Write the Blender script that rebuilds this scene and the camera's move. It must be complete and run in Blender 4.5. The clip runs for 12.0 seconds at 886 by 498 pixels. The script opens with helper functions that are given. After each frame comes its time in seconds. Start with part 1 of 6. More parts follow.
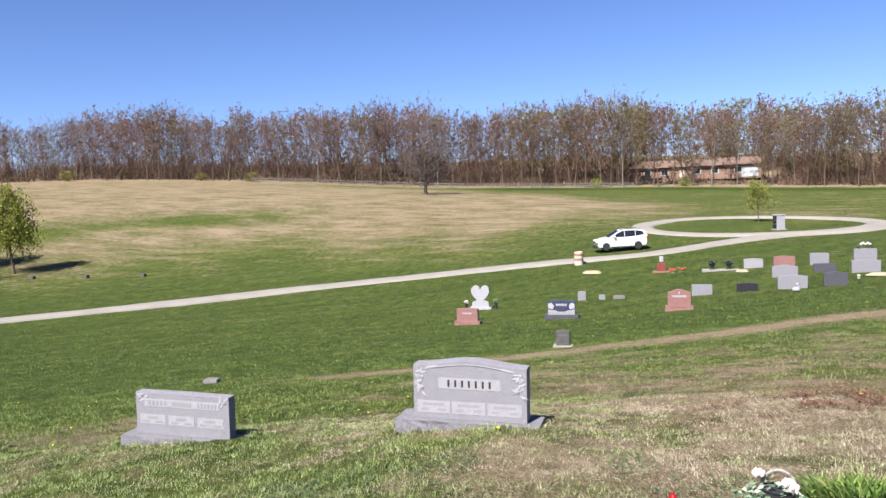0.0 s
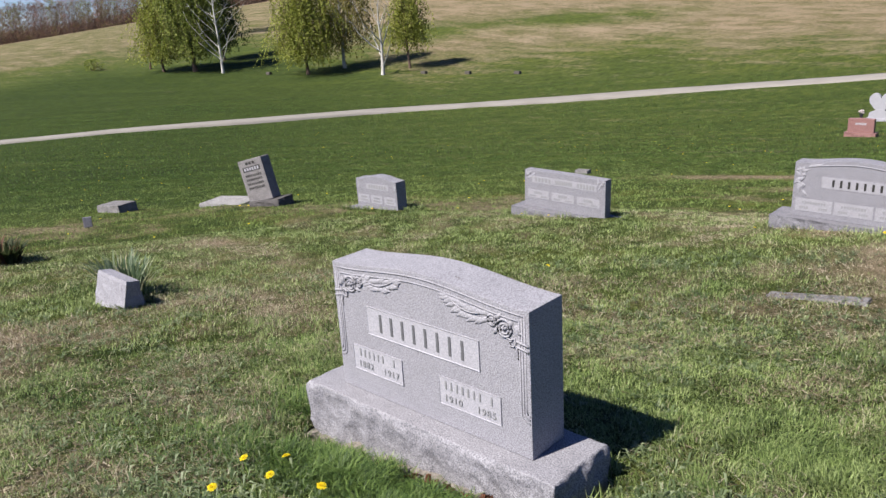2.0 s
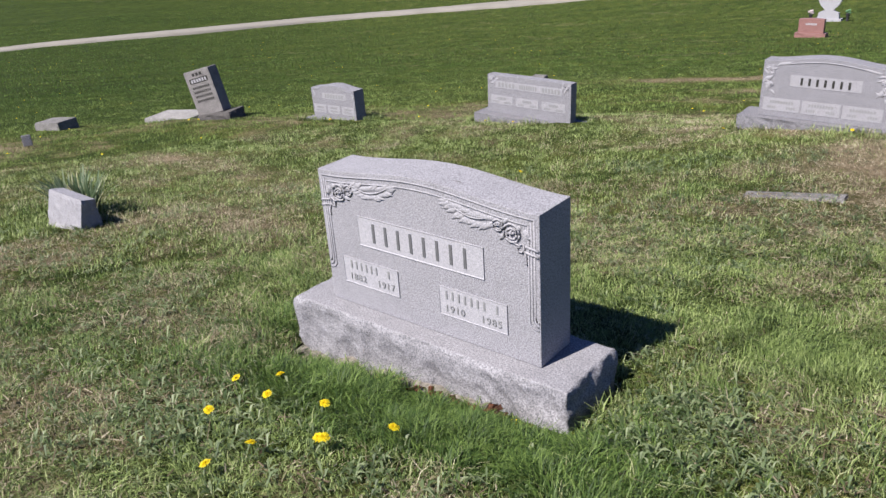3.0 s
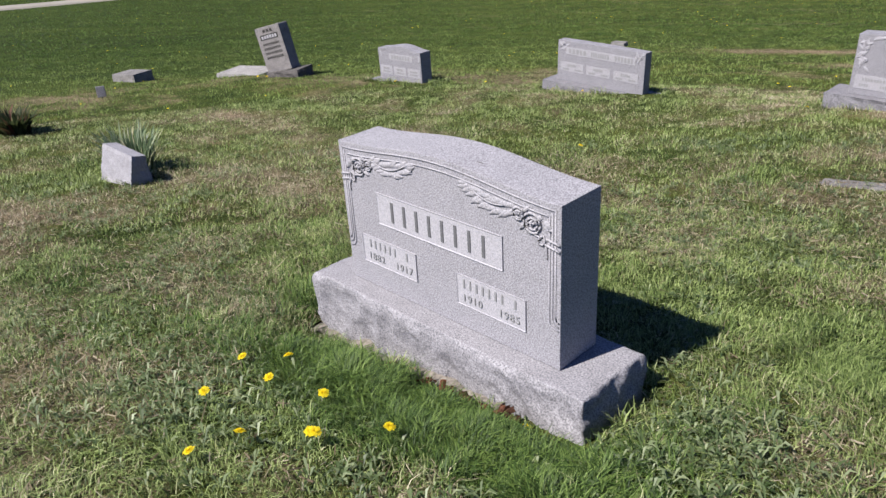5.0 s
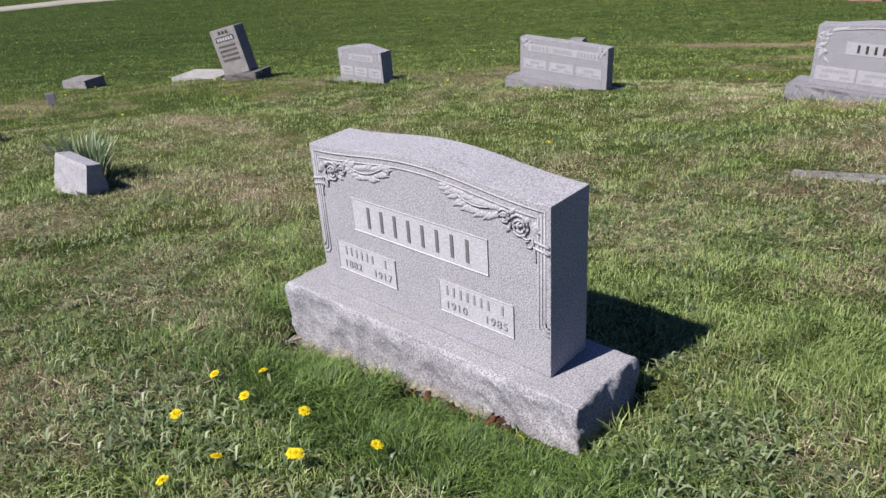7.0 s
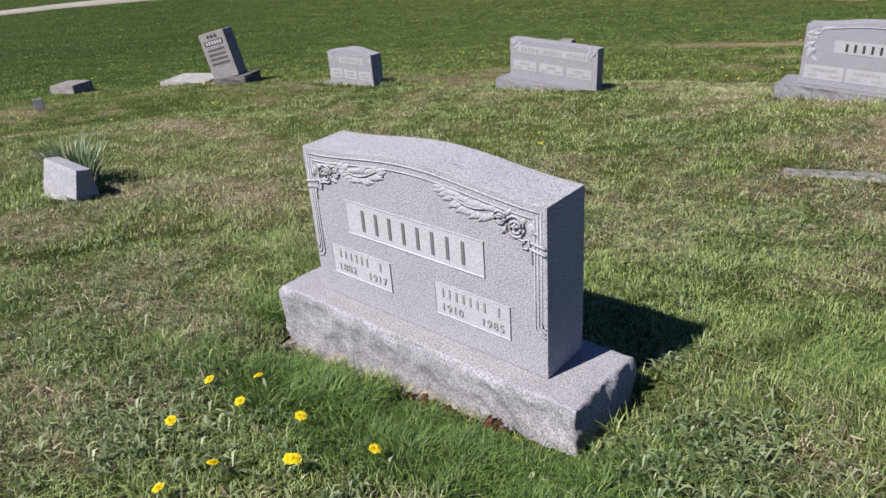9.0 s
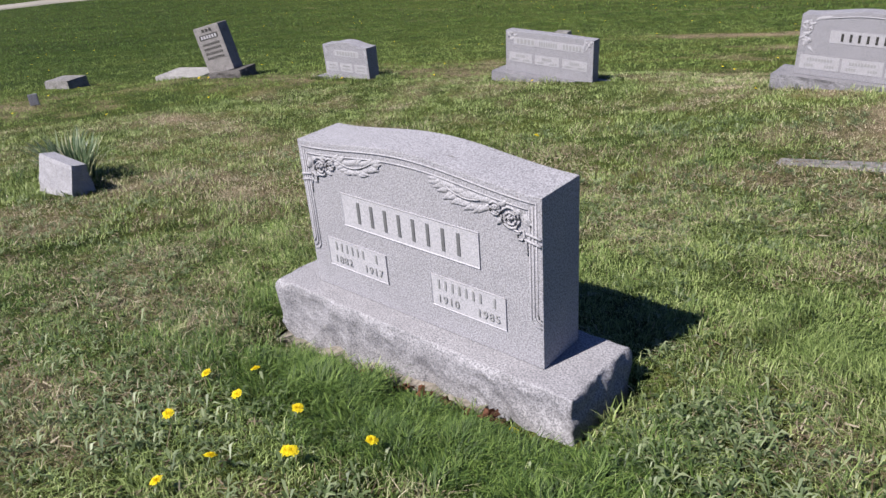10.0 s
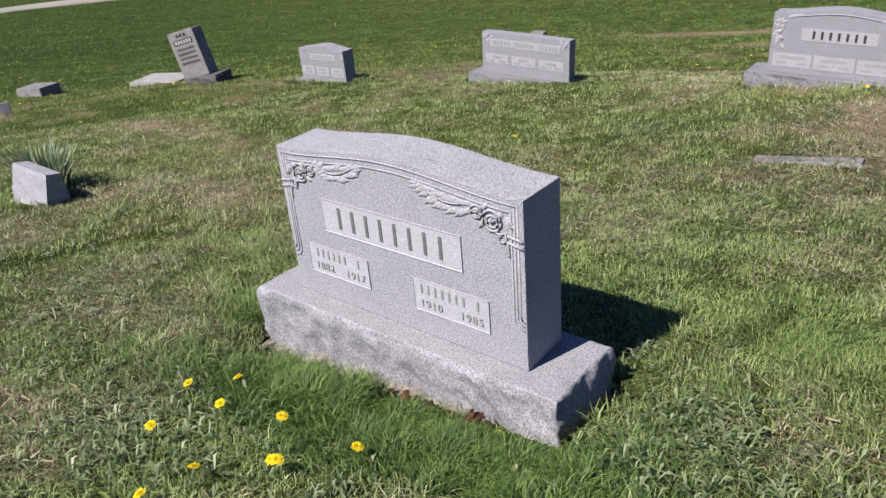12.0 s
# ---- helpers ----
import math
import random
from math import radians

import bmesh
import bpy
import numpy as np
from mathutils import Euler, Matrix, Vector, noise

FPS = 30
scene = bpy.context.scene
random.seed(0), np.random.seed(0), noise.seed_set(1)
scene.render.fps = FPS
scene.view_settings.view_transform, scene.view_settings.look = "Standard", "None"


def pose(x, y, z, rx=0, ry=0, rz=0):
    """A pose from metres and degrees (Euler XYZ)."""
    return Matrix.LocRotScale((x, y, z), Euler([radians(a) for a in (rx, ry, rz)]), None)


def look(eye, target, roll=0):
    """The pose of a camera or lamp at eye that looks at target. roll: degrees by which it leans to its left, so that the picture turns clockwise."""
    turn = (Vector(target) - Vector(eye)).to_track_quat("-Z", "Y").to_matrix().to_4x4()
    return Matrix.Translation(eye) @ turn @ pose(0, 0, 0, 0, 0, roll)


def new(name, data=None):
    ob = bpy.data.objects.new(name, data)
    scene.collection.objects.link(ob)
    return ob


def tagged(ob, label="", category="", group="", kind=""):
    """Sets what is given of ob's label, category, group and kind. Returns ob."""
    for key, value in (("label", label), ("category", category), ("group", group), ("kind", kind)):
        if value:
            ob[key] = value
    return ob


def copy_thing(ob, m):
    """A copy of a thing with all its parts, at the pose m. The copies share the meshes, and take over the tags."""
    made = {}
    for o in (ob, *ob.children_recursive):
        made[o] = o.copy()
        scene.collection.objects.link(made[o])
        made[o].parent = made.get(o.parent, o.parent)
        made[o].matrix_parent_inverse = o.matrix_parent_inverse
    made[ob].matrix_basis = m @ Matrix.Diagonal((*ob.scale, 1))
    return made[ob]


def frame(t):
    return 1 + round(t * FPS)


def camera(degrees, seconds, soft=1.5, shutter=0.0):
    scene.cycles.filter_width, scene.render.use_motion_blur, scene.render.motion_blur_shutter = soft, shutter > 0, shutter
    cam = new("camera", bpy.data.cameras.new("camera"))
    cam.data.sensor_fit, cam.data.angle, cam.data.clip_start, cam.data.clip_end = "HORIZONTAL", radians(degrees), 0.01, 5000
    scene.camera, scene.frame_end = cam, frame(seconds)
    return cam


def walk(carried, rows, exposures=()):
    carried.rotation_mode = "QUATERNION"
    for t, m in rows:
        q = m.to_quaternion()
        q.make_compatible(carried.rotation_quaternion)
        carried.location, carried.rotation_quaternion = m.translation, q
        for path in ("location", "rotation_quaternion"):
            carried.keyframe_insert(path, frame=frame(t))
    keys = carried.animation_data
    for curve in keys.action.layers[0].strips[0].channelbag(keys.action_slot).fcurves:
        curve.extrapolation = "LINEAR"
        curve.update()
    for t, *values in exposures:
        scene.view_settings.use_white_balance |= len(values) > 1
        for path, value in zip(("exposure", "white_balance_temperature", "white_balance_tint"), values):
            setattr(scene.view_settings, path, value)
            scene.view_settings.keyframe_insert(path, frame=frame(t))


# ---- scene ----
# ---- camera ----
cam = camera(59.6, 12.0, soft=1.5)
walk(cam, [
    (0, pose(1.940, -1.426, 1.716, 85.45, 2.39, 15.86)),
    (0.5, pose(1.985, -1.950, 1.710, 82.08, 2.68, 27.28)),
    (1, pose(2.083, -2.025, 1.720, 80.70, 2.43, 35.85)),
    (1.5, pose(2.098, -2.014, 1.685, 76.55, 3.48, 41.99)),
    (2, pose(2.046, -2.016, 1.642, 72.38, 3.47, 42.27)),
    (2.5, pose(1.912, -2.032, 1.600, 69.35, 3.68, 39.96)),
    (3, pose(1.805, -2.025, 1.570, 65.65, 3.75, 38.26)),
    (3.2, pose(1.780, -2.013, 1.563, 65.20, 3.42, 38.57)),
    (4.8, pose(1.810, -1.753, 1.533, 63.21, 3.45, 45.11)),
    (5, pose(1.800, -1.720, 1.536, 63.32, 3.32, 44.44)),
    (5.5, pose(1.728, -1.701, 1.515, 64.18, 3.16, 40.36)),
    (6, pose(1.674, -1.690, 1.512, 62.57, 3.35, 40.10)),
    (6.5, pose(1.676, -1.685, 1.507, 63.06, 3.68, 41.31)),
    (8.5, pose(1.655, -1.678, 1.501, 63.12, 3.67, 40.23)),
    (9, pose(1.655, -1.685, 1.500, 63.19, 3.90, 40.28)),
    (9.5, pose(1.657, -1.687, 1.498, 63.11, 4.10, 40.40)),
    (10, pose(1.663, -1.685, 1.496, 62.67, 4.19, 39.93)),
    (10.5, pose(1.662, -1.688, 1.501, 62.62, 4.05, 39.23)),
    (11, pose(1.665, -1.685, 1.505, 62.55, 4.27, 38.76)),
    (11.5, pose(1.664, -1.683, 1.505, 62.60, 4.39, 38.29)),
    (12, pose(1.655, -1.684, 1.503, 62.63, 4.52, 38.09)),
], exposures=((0, 1.54), (0.5, 1.38), (1.0, 1.24), (1.5, 1.16), (12, 1.17)))

# ---- daylight ----
SUN_BEARING, SUN_UP = 162.5, 49.5
TO_SUN = Vector((-math.sin(radians(SUN_BEARING)) * math.cos(radians(SUN_UP)), math.cos(radians(SUN_BEARING)) * math.cos(radians(SUN_UP)), math.sin(radians(SUN_UP))))
world = bpy.data.worlds.new("sky")
scene.world = world
world.use_nodes = True
wn = world.node_tree.nodes
sky = wn.new("ShaderNodeTexSky")
sky.sky_type, sky.sun_disc = "NISHITA", False
sky.sun_elevation, sky.sun_rotation = radians(SUN_UP), math.atan2(TO_SUN.x, TO_SUN.y)
sky.air_density, sky.dust_density, sky.ozone_density = 0.8, 0.0, 3.0
wn["Background"].inputs["Strength"].default_value = 0.045
clear_blue = wn.new("ShaderNodeMix")
clear_blue.data_type, clear_blue.blend_type = "RGBA", "MULTIPLY"
clear_blue.inputs[0].default_value, clear_blue.inputs[7].default_value = 1.0, (0.74, 0.84, 1.18, 1)
world.node_tree.links.new(sky.outputs[0], clear_blue.inputs[6])
world.node_tree.links.new(clear_blue.outputs[2], wn["Background"].inputs["Color"])
sun = new("sun", bpy.data.lights.new("sun", "SUN"))
sun.data.energy, sun.data.angle, sun.data.color = 5.0, radians(0.5), (1.0, 0.95, 0.88)
sun.matrix_world = look(TO_SUN * 50, (0, 0, 0))


# ---- materials ----
def material(name, build, rough=0.8, metal=0.0, spec=0.3):
    """A node material: build(nodes, link, coord, bsdf) sets its colour and relief."""
    m = bpy.data.materials.new(name)
    m.use_nodes = True
    nt = m.node_tree
    bsdf = nt.nodes["Principled BSDF"]
    bsdf.inputs["Roughness"].default_value, bsdf.inputs["Metallic"].default_value = rough, metal
    bsdf.inputs["Specular IOR Level"].default_value = spec
    build(Kit(nt), bsdf)
    return m


class Kit:
    """Short ways to add nodes."""

    def __init__(self, nt):
        self.nt = nt
        self.coord = nt.nodes.new("ShaderNodeTexCoord").outputs["Object"]
        self.world = nt.nodes.new("ShaderNodeNewGeometry").outputs["Position"]

    def link(self, a, b):
        self.nt.links.new(a, b)

    def noise(self, scale, detail=4.0, rough=0.55, vec=None, dist=0.0):
        n = self.nt.nodes.new("ShaderNodeTexNoise")
        n.inputs["Scale"].default_value, n.inputs["Detail"].default_value = scale, detail
        n.inputs["Roughness"].default_value, n.inputs["Distortion"].default_value = rough, dist
        self.link(vec or self.coord, n.inputs["Vector"])
        return n.outputs["Fac"]

    def stretch(self, sx, sy, sz, vec=None, turn=0.0):
        n = self.nt.nodes.new("ShaderNodeMapping")
        n.inputs["Scale"].default_value = (sx, sy, sz)
        n.inputs["Rotation"].default_value = (0, 0, radians(turn))
        self.link(vec or self.coord, n.inputs["Vector"])
        return n.outputs[0]

    def cells(self, scale, vec=None, what="Distance"):
        n = self.nt.nodes.new("ShaderNodeTexVoronoi")
        n.inputs["Scale"].default_value = scale
        self.link(vec or self.coord, n.inputs["Vector"])
        return n.outputs[what]

    def ramp(self, fac, stops):
        n = self.nt.nodes.new("ShaderNodeValToRGB")
        el = n.color_ramp.elements
        while len(el) < len(stops):
            el.new(0.5)
        for e, (p, c) in zip(el, stops):
            e.position = p
            e.color = (*c, 1) if isinstance(c, (tuple, list)) else (c, c, c, 1)
        self.link(fac, n.inputs["Fac"])
        return n.outputs["Color"]

    def mix(self, fac, a, b, how="MIX"):
        n = self.nt.nodes.new("ShaderNodeMix")
        n.data_type, n.blend_type = "RGBA", how
        for slot, v in ((0, fac), (6, a), (7, b)):
            if isinstance(v, bpy.types.NodeSocket):
                self.link(v, n.inputs[slot])
            elif slot == 0:
                n.inputs[slot].default_value = v
            else:
                n.inputs[slot].default_value = (*v, 1) if isinstance(v, (tuple, list)) else (v, v, v, 1)
        return n.outputs[2]

    def math(self, how, a, b=0.0):
        n = self.nt.nodes.new("ShaderNodeMath")
        n.operation = how
        for slot, v in ((0, a), (1, b)):
            if isinstance(v, bpy.types.NodeSocket):
                self.link(v, n.inputs[slot])
            else:
                n.inputs[slot].default_value = v
        return n.outputs[0]

    def attribute(self, name):
        n = self.nt.nodes.new("ShaderNodeAttribute")
        n.attribute_name = name
        return n.outputs["Fac"]

    def island(self):
        return self.nt.nodes.new("ShaderNodeNewGeometry").outputs["Random Per Island"]

    def single(self):
        return self.nt.nodes.new("ShaderNodeObjectInfo").outputs["Random"]

    def thin(self, colour, bsdf, share):
        """Lets a thin leaf pass some light."""
        t = self.nt.nodes.new("ShaderNodeBsdfTranslucent")
        m = self.nt.nodes.new("ShaderNodeMixShader")
        m.inputs[0].default_value = share
        self.link(colour, t.inputs["Color"])
        self.link(bsdf.outputs[0], m.inputs[1])
        self.link(t.outputs[0], m.inputs[2])
        self.link(m.outputs[0], self.nt.nodes["Material Output"].inputs["Surface"])

    def relief(self, height, bsdf, strength=0.3, distance=0.01):
        n = self.nt.nodes.new("ShaderNodeBump")
        n.inputs["Strength"].default_value, n.inputs["Distance"].default_value = strength, distance
        self.link(height, n.inputs["Height"])
        self.link(n.outputs[0], bsdf.inputs["Normal"])


def granite(dark, mid, light, grain=260.0, stain=0.25, bump=0.25):
    """Speckled stone: mineral grains, faint clouding and weather stains."""
    dark, mid, light = [[f * c for f, c in zip((0.89, 0.875, 0.93), v)] for v in (dark, mid, light)]

    def build(k, bsdf):
        bsdf.inputs["Specular IOR Level"].default_value *= 0.6
        speck = k.cells(grain, what="Color")
        base = k.ramp(k.noise(grain * 0.75, 2, 0.6), [(0.36, dark), (0.50, mid), (0.62, light)])
        base = k.mix(0.35, base, k.mix(1.0, mid, k.ramp(speck, [(0.1, 0.45), (0.5, 1.0), (0.95, 1.35)]), "MULTIPLY"))
        cloud = k.ramp(k.noise(7.0, 6, 0.7), [(0.30, 1.0 - stain), (0.55, 1.0)])
        k.link(k.mix(1.0, base, cloud, "MULTIPLY"), bsdf.inputs["Base Color"])
        k.relief(k.noise(grain * 0.7, 3, 0.7), bsdf, bump, 0.002)
    return build


def plain(colour, var=0.15, scale=8.0, bump=0.0):
    def build(k, bsdf):
        lo, hi = [c * (1 - var) for c in colour], [min(1.0, c * (1 + var)) for c in colour]
        k.link(k.ramp(k.noise(scale, 5, 0.6), [(0.3, lo), (0.7, hi)]), bsdf.inputs["Base Color"])
        if bump:
            k.relief(k.noise(scale * 6, 4, 0.7), bsdf, bump, 0.004)
    return build


GREY_DIE = material("grey_granite", granite((0.0951, 0.0951, 0.102), (0.263, 0.26, 0.274), (0.395, 0.392, 0.406), 260.0, 0.10), 0.62)
GREY_ROW = material("mid_grey_granite", granite((0.074, 0.074, 0.080), (0.214, 0.212, 0.226), (0.325, 0.323, 0.338), 200.0, 0.12), 0.62)
DARK_BASE = material("dark_pitched_granite", granite((0.056, 0.056, 0.060), (0.168, 0.166, 0.177), (0.275, 0.272, 0.285), 180.0, 0.25, 0.9), 0.8)
GREY_BASE = material("pitched_granite", granite((0.080, 0.080, 0.083), (0.228, 0.225, 0.236), (0.350, 0.346, 0.358), 220.0, 0.20, 0.45), 0.8)
PANEL = material("frosted_panel", granite((0.26, 0.26, 0.273), (0.338, 0.335, 0.348), (0.405, 0.40, 0.415), 320.0, 0.06, 0.15), 0.7)
PANEL_ROW = material("dull_panel", granite((0.215, 0.215, 0.226), (0.285, 0.282, 0.294), (0.345, 0.342, 0.355), 320.0, 0.1, 0.15), 0.7)
CUT_DARK = material("blackened_letter", plain((0.022, 0.021, 0.020), 0.3, 60.0), 0.85)
CUT = material("cut_letter", plain((0.0878, 0.0878, 0.0951), 0.2, 60.0), 0.85)
CUT_PALE = material("worn_letter", plain((0.183, 0.183, 0.194), 0.1, 60.0), 0.85)
CARVING = material("carved_granite", granite((0.17, 0.17, 0.178), (0.285, 0.282, 0.295), (0.385, 0.38, 0.395), 320.0, 0.12, 0.2), 0.75)
GREY_DULL = material("weathered_granite", granite((0.080, 0.078, 0.074), (0.178, 0.172, 0.164), (0.25, 0.243, 0.232), 160.0, 0.45, 0.5), 0.85)
MARBLE_OLD = material("old_brown_granite", granite((0.075, 0.070, 0.067), (0.205, 0.194, 0.186), (0.305, 0.292, 0.282), 180.0, 0.35, 0.4), 0.7)
PINK = material("pink_granite", granite((0.135, 0.060, 0.052), (0.235, 0.125, 0.112), (0.30, 0.185, 0.170), 90.0, 0.15), 0.45)
NAVY = material("dark_blue_granite", granite((0.02, 0.025, 0.045), (0.042, 0.050, 0.085), (0.075, 0.085, 0.125), 120.0, 0.1), 0.2, 0.0, 0.5)
SLATE = material("slate_grey_granite", granite((0.035, 0.036, 0.042), (0.068, 0.070, 0.080), (0.11, 0.112, 0.125), 120.0, 0.1), 0.35)
DARK_GRANITE = material("dark_granite", granite((0.035, 0.033, 0.031), (0.085, 0.080, 0.076), (0.15, 0.142, 0.136), 160.0, 0.4, 0.6), 0.85)
BLACK = material("black_granite", granite((0.012, 0.012, 0.014), (0.025, 0.025, 0.03), (0.05, 0.05, 0.055), 120.0, 0.1), 0.2, 0.0, 0.5)
WHITE_STONE = material("white_marble", granite((0.24, 0.24, 0.252), (0.325, 0.325, 0.338), (0.38, 0.38, 0.39), 60.0, 0.1), 0.6)
PALE_DIE = material("pale_grey_granite", granite((0.140, 0.140, 0.149), (0.206, 0.206, 0.219), (0.262, 0.262, 0.276), 90.0, 0.1), 0.6)
RED_STONE = material("red_granite", granite((0.0992, 0.0248, 0.0186), (0.186, 0.0496, 0.0372), (0.26, 0.093, 0.0744), 90.0, 0.15), 0.4)
BRONZE = material("bronze_plaque", plain((0.062, 0.0341, 0.031), 0.3, 30.0, 0.2), 0.45, 0.6)
PLAQUE_TEXT = material("plaque_lettering", plain((0.223, 0.186, 0.167), 0.1, 60.0), 0.5, 0.5)
CONCRETE = material("pale_concrete", plain((0.215, 0.205, 0.19), 0.2, 6.0, 0.3), 0.9)
FLAT_STONE = material("sunken_stone", granite((0.136, 0.13, 0.124), (0.248, 0.242, 0.229), (0.335, 0.329, 0.31), 120.0, 0.4, 0.5), 0.9)


def lane_colours(k, bsdf):
    c = k.ramp(k.noise(0.6, 6, 0.65, k.world), [(0.3, (0.165, 0.148, 0.132)), (0.7, (0.235, 0.217, 0.196))])
    c = k.mix(0.35, c, k.ramp(k.noise(24.0, 4, 0.7, k.world), [(0.3, (0.120, 0.112, 0.104)), (0.7, (0.270, 0.254, 0.234))]))
    k.link(c, bsdf.inputs["Base Color"])
    k.relief(k.noise(30.0, 4, 0.7, k.world), bsdf, 0.5, 0.02)


LANE = material("gravel_lane", lane_colours, 0.95)


def turf_colours(k, bsdf):
    """Turf: green sward with dead straw, by the share of straw stored on the ground."""
    dry = k.attribute("dry")
    fine = k.noise(38.0, 5, 0.75, k.world)
    mid = k.noise(2.3, 6, 0.7, k.world)
    far = k.noise(0.22, 5, 0.65, k.stretch(1.0, 2.2, 1.0, k.world, 30))
    green = k.ramp(fine, [(0.28, (0.017, 0.027, 0.007)), (0.5, (0.046, 0.065, 0.017)), (0.75, (0.098, 0.120, 0.038))])
    # near zero straw the green darkens; on the left slope this paints shade
    green = k.mix(1.0, green, k.ramp(dry, [(0.0, (0.62, 0.70, 0.62)), (0.13, 1.0), (0.32, (1.24, 1.15, 1.08))]), "MULTIPLY")
    green = k.mix(1.0, green, k.ramp(mid, [(0.3, (0.52, 0.62, 0.50)), (0.7, (1.30, 1.20, 1.05))]), "MULTIPLY")
    mown = k.noise(2.4, 6, 0.8, k.stretch(1.0, 0.35, 1.0, k.world, 72))
    green = k.mix(1.0, green, k.ramp(mown, [(0.32, (0.50, 0.58, 0.48)), (0.5, 1.0), (0.68, (1.5, 1.36, 1.2))]), "MULTIPLY")
    streak = k.noise(1.0, 3, 0.6, k.stretch(0.03, 0.75, 1.0, k.stretch(1.0, 1.0, 1.0, k.world, -40)))
    green = k.mix(1.0, green, k.ramp(streak, [(0.36, (0.86, 0.89, 0.86)), (0.5, 1.0), (0.64, (1.20, 1.14, 1.10))]), "MULTIPLY")
    straw = k.ramp(fine, [(0.28, (0.092, 0.074, 0.050)), (0.5, (0.212, 0.165, 0.120)), (0.75, (0.318, 0.262, 0.202))])
    straw = k.mix(1.0, straw, k.ramp(far, [(0.3, (0.80, 0.72, 0.66)), (0.7, (1.08, 1.06, 1.0))]), "MULTIPLY")
    amount = k.math("ADD", dry, k.math("MULTIPLY", k.math("SUBTRACT", mid, 0.5), 1.1))
    amount = k.math("ADD", amount, k.math("MULTIPLY", k.math("SUBTRACT", far, 0.5), 1.1))
    amount = k.math("ADD", amount, k.math("MULTIPLY", k.math("SUBTRACT", fine, 0.5), 0.9))
    share = k.ramp(amount, [(0.28, 0.0), (0.80, 0.92)])
    k.link(k.mix(share, green, straw), bsdf.inputs["Base Color"])
    k.relief(k.math("ADD", fine, k.noise(9.0, 5, 0.7, k.world)), bsdf, 0.9, 0.05)


TURF = material("turf", turf_colours, 0.95, 0.0, 0.1)


def leafy(stops, rough=0.7, through=0.0):
    def build(k, bsdf):
        colour = k.ramp(k.island(), stops)
        k.link(colour, bsdf.inputs["Base Color"])
        bsdf.inputs["Roughness"].default_value = rough
        k.thin(colour, bsdf, 0.45)
    return build


def blade_colours(k, bsdf):
    dry, r = k.attribute("dry"), k.island()
    lush = k.ramp(r, [(0.0, (0.014, 0.034, 0.007)), (0.5, (0.056, 0.102, 0.019)), (1.0, (0.150, 0.216, 0.054))])
    green = k.ramp(r, [(0.0, (0.030, 0.050, 0.012)), (0.5, (0.152, 0.206, 0.056)), (1.0, (0.300, 0.355, 0.148))])
    straw = k.ramp(r, [(0.0, (0.115, 0.088, 0.056)), (0.6, (0.315, 0.262, 0.186)), (1.0, (0.540, 0.480, 0.370))])
    green = k.mix(k.ramp(dry, [(0.0, 0.0), (0.4, 1.0)]), lush, green)
    colour = k.mix(k.ramp(dry, [(0.50, 0.0), (0.75, 1.0)]), green, straw)
    k.link(colour, bsdf.inputs["Base Color"])
    k.thin(colour, bsdf, 0.3)


BLADES = material("grass_blades", blade_colours, 0.55, 0.0, 0.3)


def lawn_blade_colours(k, bsdf):
    """Mown lawn further off: even green, a little paler where it thins."""
    dry, r = k.attribute("dry"), k.island()
    lush = k.ramp(r, [(0.0, (0.036, 0.070, 0.014)), (0.5, (0.058, 0.106, 0.020)), (1.0, (0.092, 0.148, 0.034))])
    poor = k.ramp(r, [(0.0, (0.082, 0.122, 0.031)), (0.5, (0.138, 0.190, 0.052)), (1.0, (0.200, 0.252, 0.086))])
    straw = k.ramp(r, [(0.0, (0.140, 0.112, 0.066)), (1.0, (0.330, 0.280, 0.190))])
    green = k.mix(k.ramp(dry, [(0.0, 0.0), (0.4, 1.0)]), lush, poor)
    colour = k.mix(k.ramp(dry, [(0.50, 0.0), (0.78, 1.0)]), green, straw)
    k.link(colour, bsdf.inputs["Base Color"])
    k.thin(colour, bsdf, 0.3)


LAWN_BLADES = material("lawn_blades", lawn_blade_colours, 0.7, 0.0, 0.15)
# Lie of the land: heights over distance (rows) and bearing (columns) about the plot, falling to the lane and rising to the wood.
HUB = (1.7, -1.7)
BEARINGS = (-180.0, -90.0, -40.0, -15.0, 0.0, 15.0, 30.0, 45.0, 60.0, 80.0, 130.0, 180.0)
RINGS = (0.0, 4.0, 9.0, 18.0, 36.0, 52.0, 75.0, 110.0, 165.0, 230.0, 3000.0)
HEIGHTS = {
    -15: (0.2, -0.18, -0.68, -1.60, -3.10, -3.15, -2.75, -2.0, -0.9, 6.0, 10.0),
    0: (0.2, -0.30, -0.92, -2.10, -3.85, -3.60, -2.60, -1.0, 0.66, 8.0, 10.0),
    15: (0.2, -0.38, -1.07, -2.40, -4.30, -4.30, -2.60, 0.5, 1.95, 9.0, 10.0),
    30: (0.2, -0.42, -1.18, -2.45, -4.35, -4.70, -2.90, 1.3, 4.7, 10.0, 8.0),
    45: (0.2, -0.42, -1.16, -2.35, -4.10, -4.65, -3.30, 1.2, 5.3, 9.0, 6.0),
    60: (0.2, -0.38, -1.08, -2.20, -3.75, -4.15, -3.60, -0.8, 2.1, 3.0, 0.0),
    80: (0.2, -0.26, -0.80, -1.80, -3.00, -3.60, -3.40, -2.2, -2.5, -3.0, 0.0),
}
SIDE = (0.2, 0.1, 0.1, 0.2, 0.3, 0.4, 0.5, 0.6, 0.8, 2.0, 4.0)
TABLE = np.array([SIDE if b in (-180.0, -90.0, 130.0, 180.0) else HEIGHTS[-15] if b == -40.0 else HEIGHTS[int(b)] for b in BEARINGS])


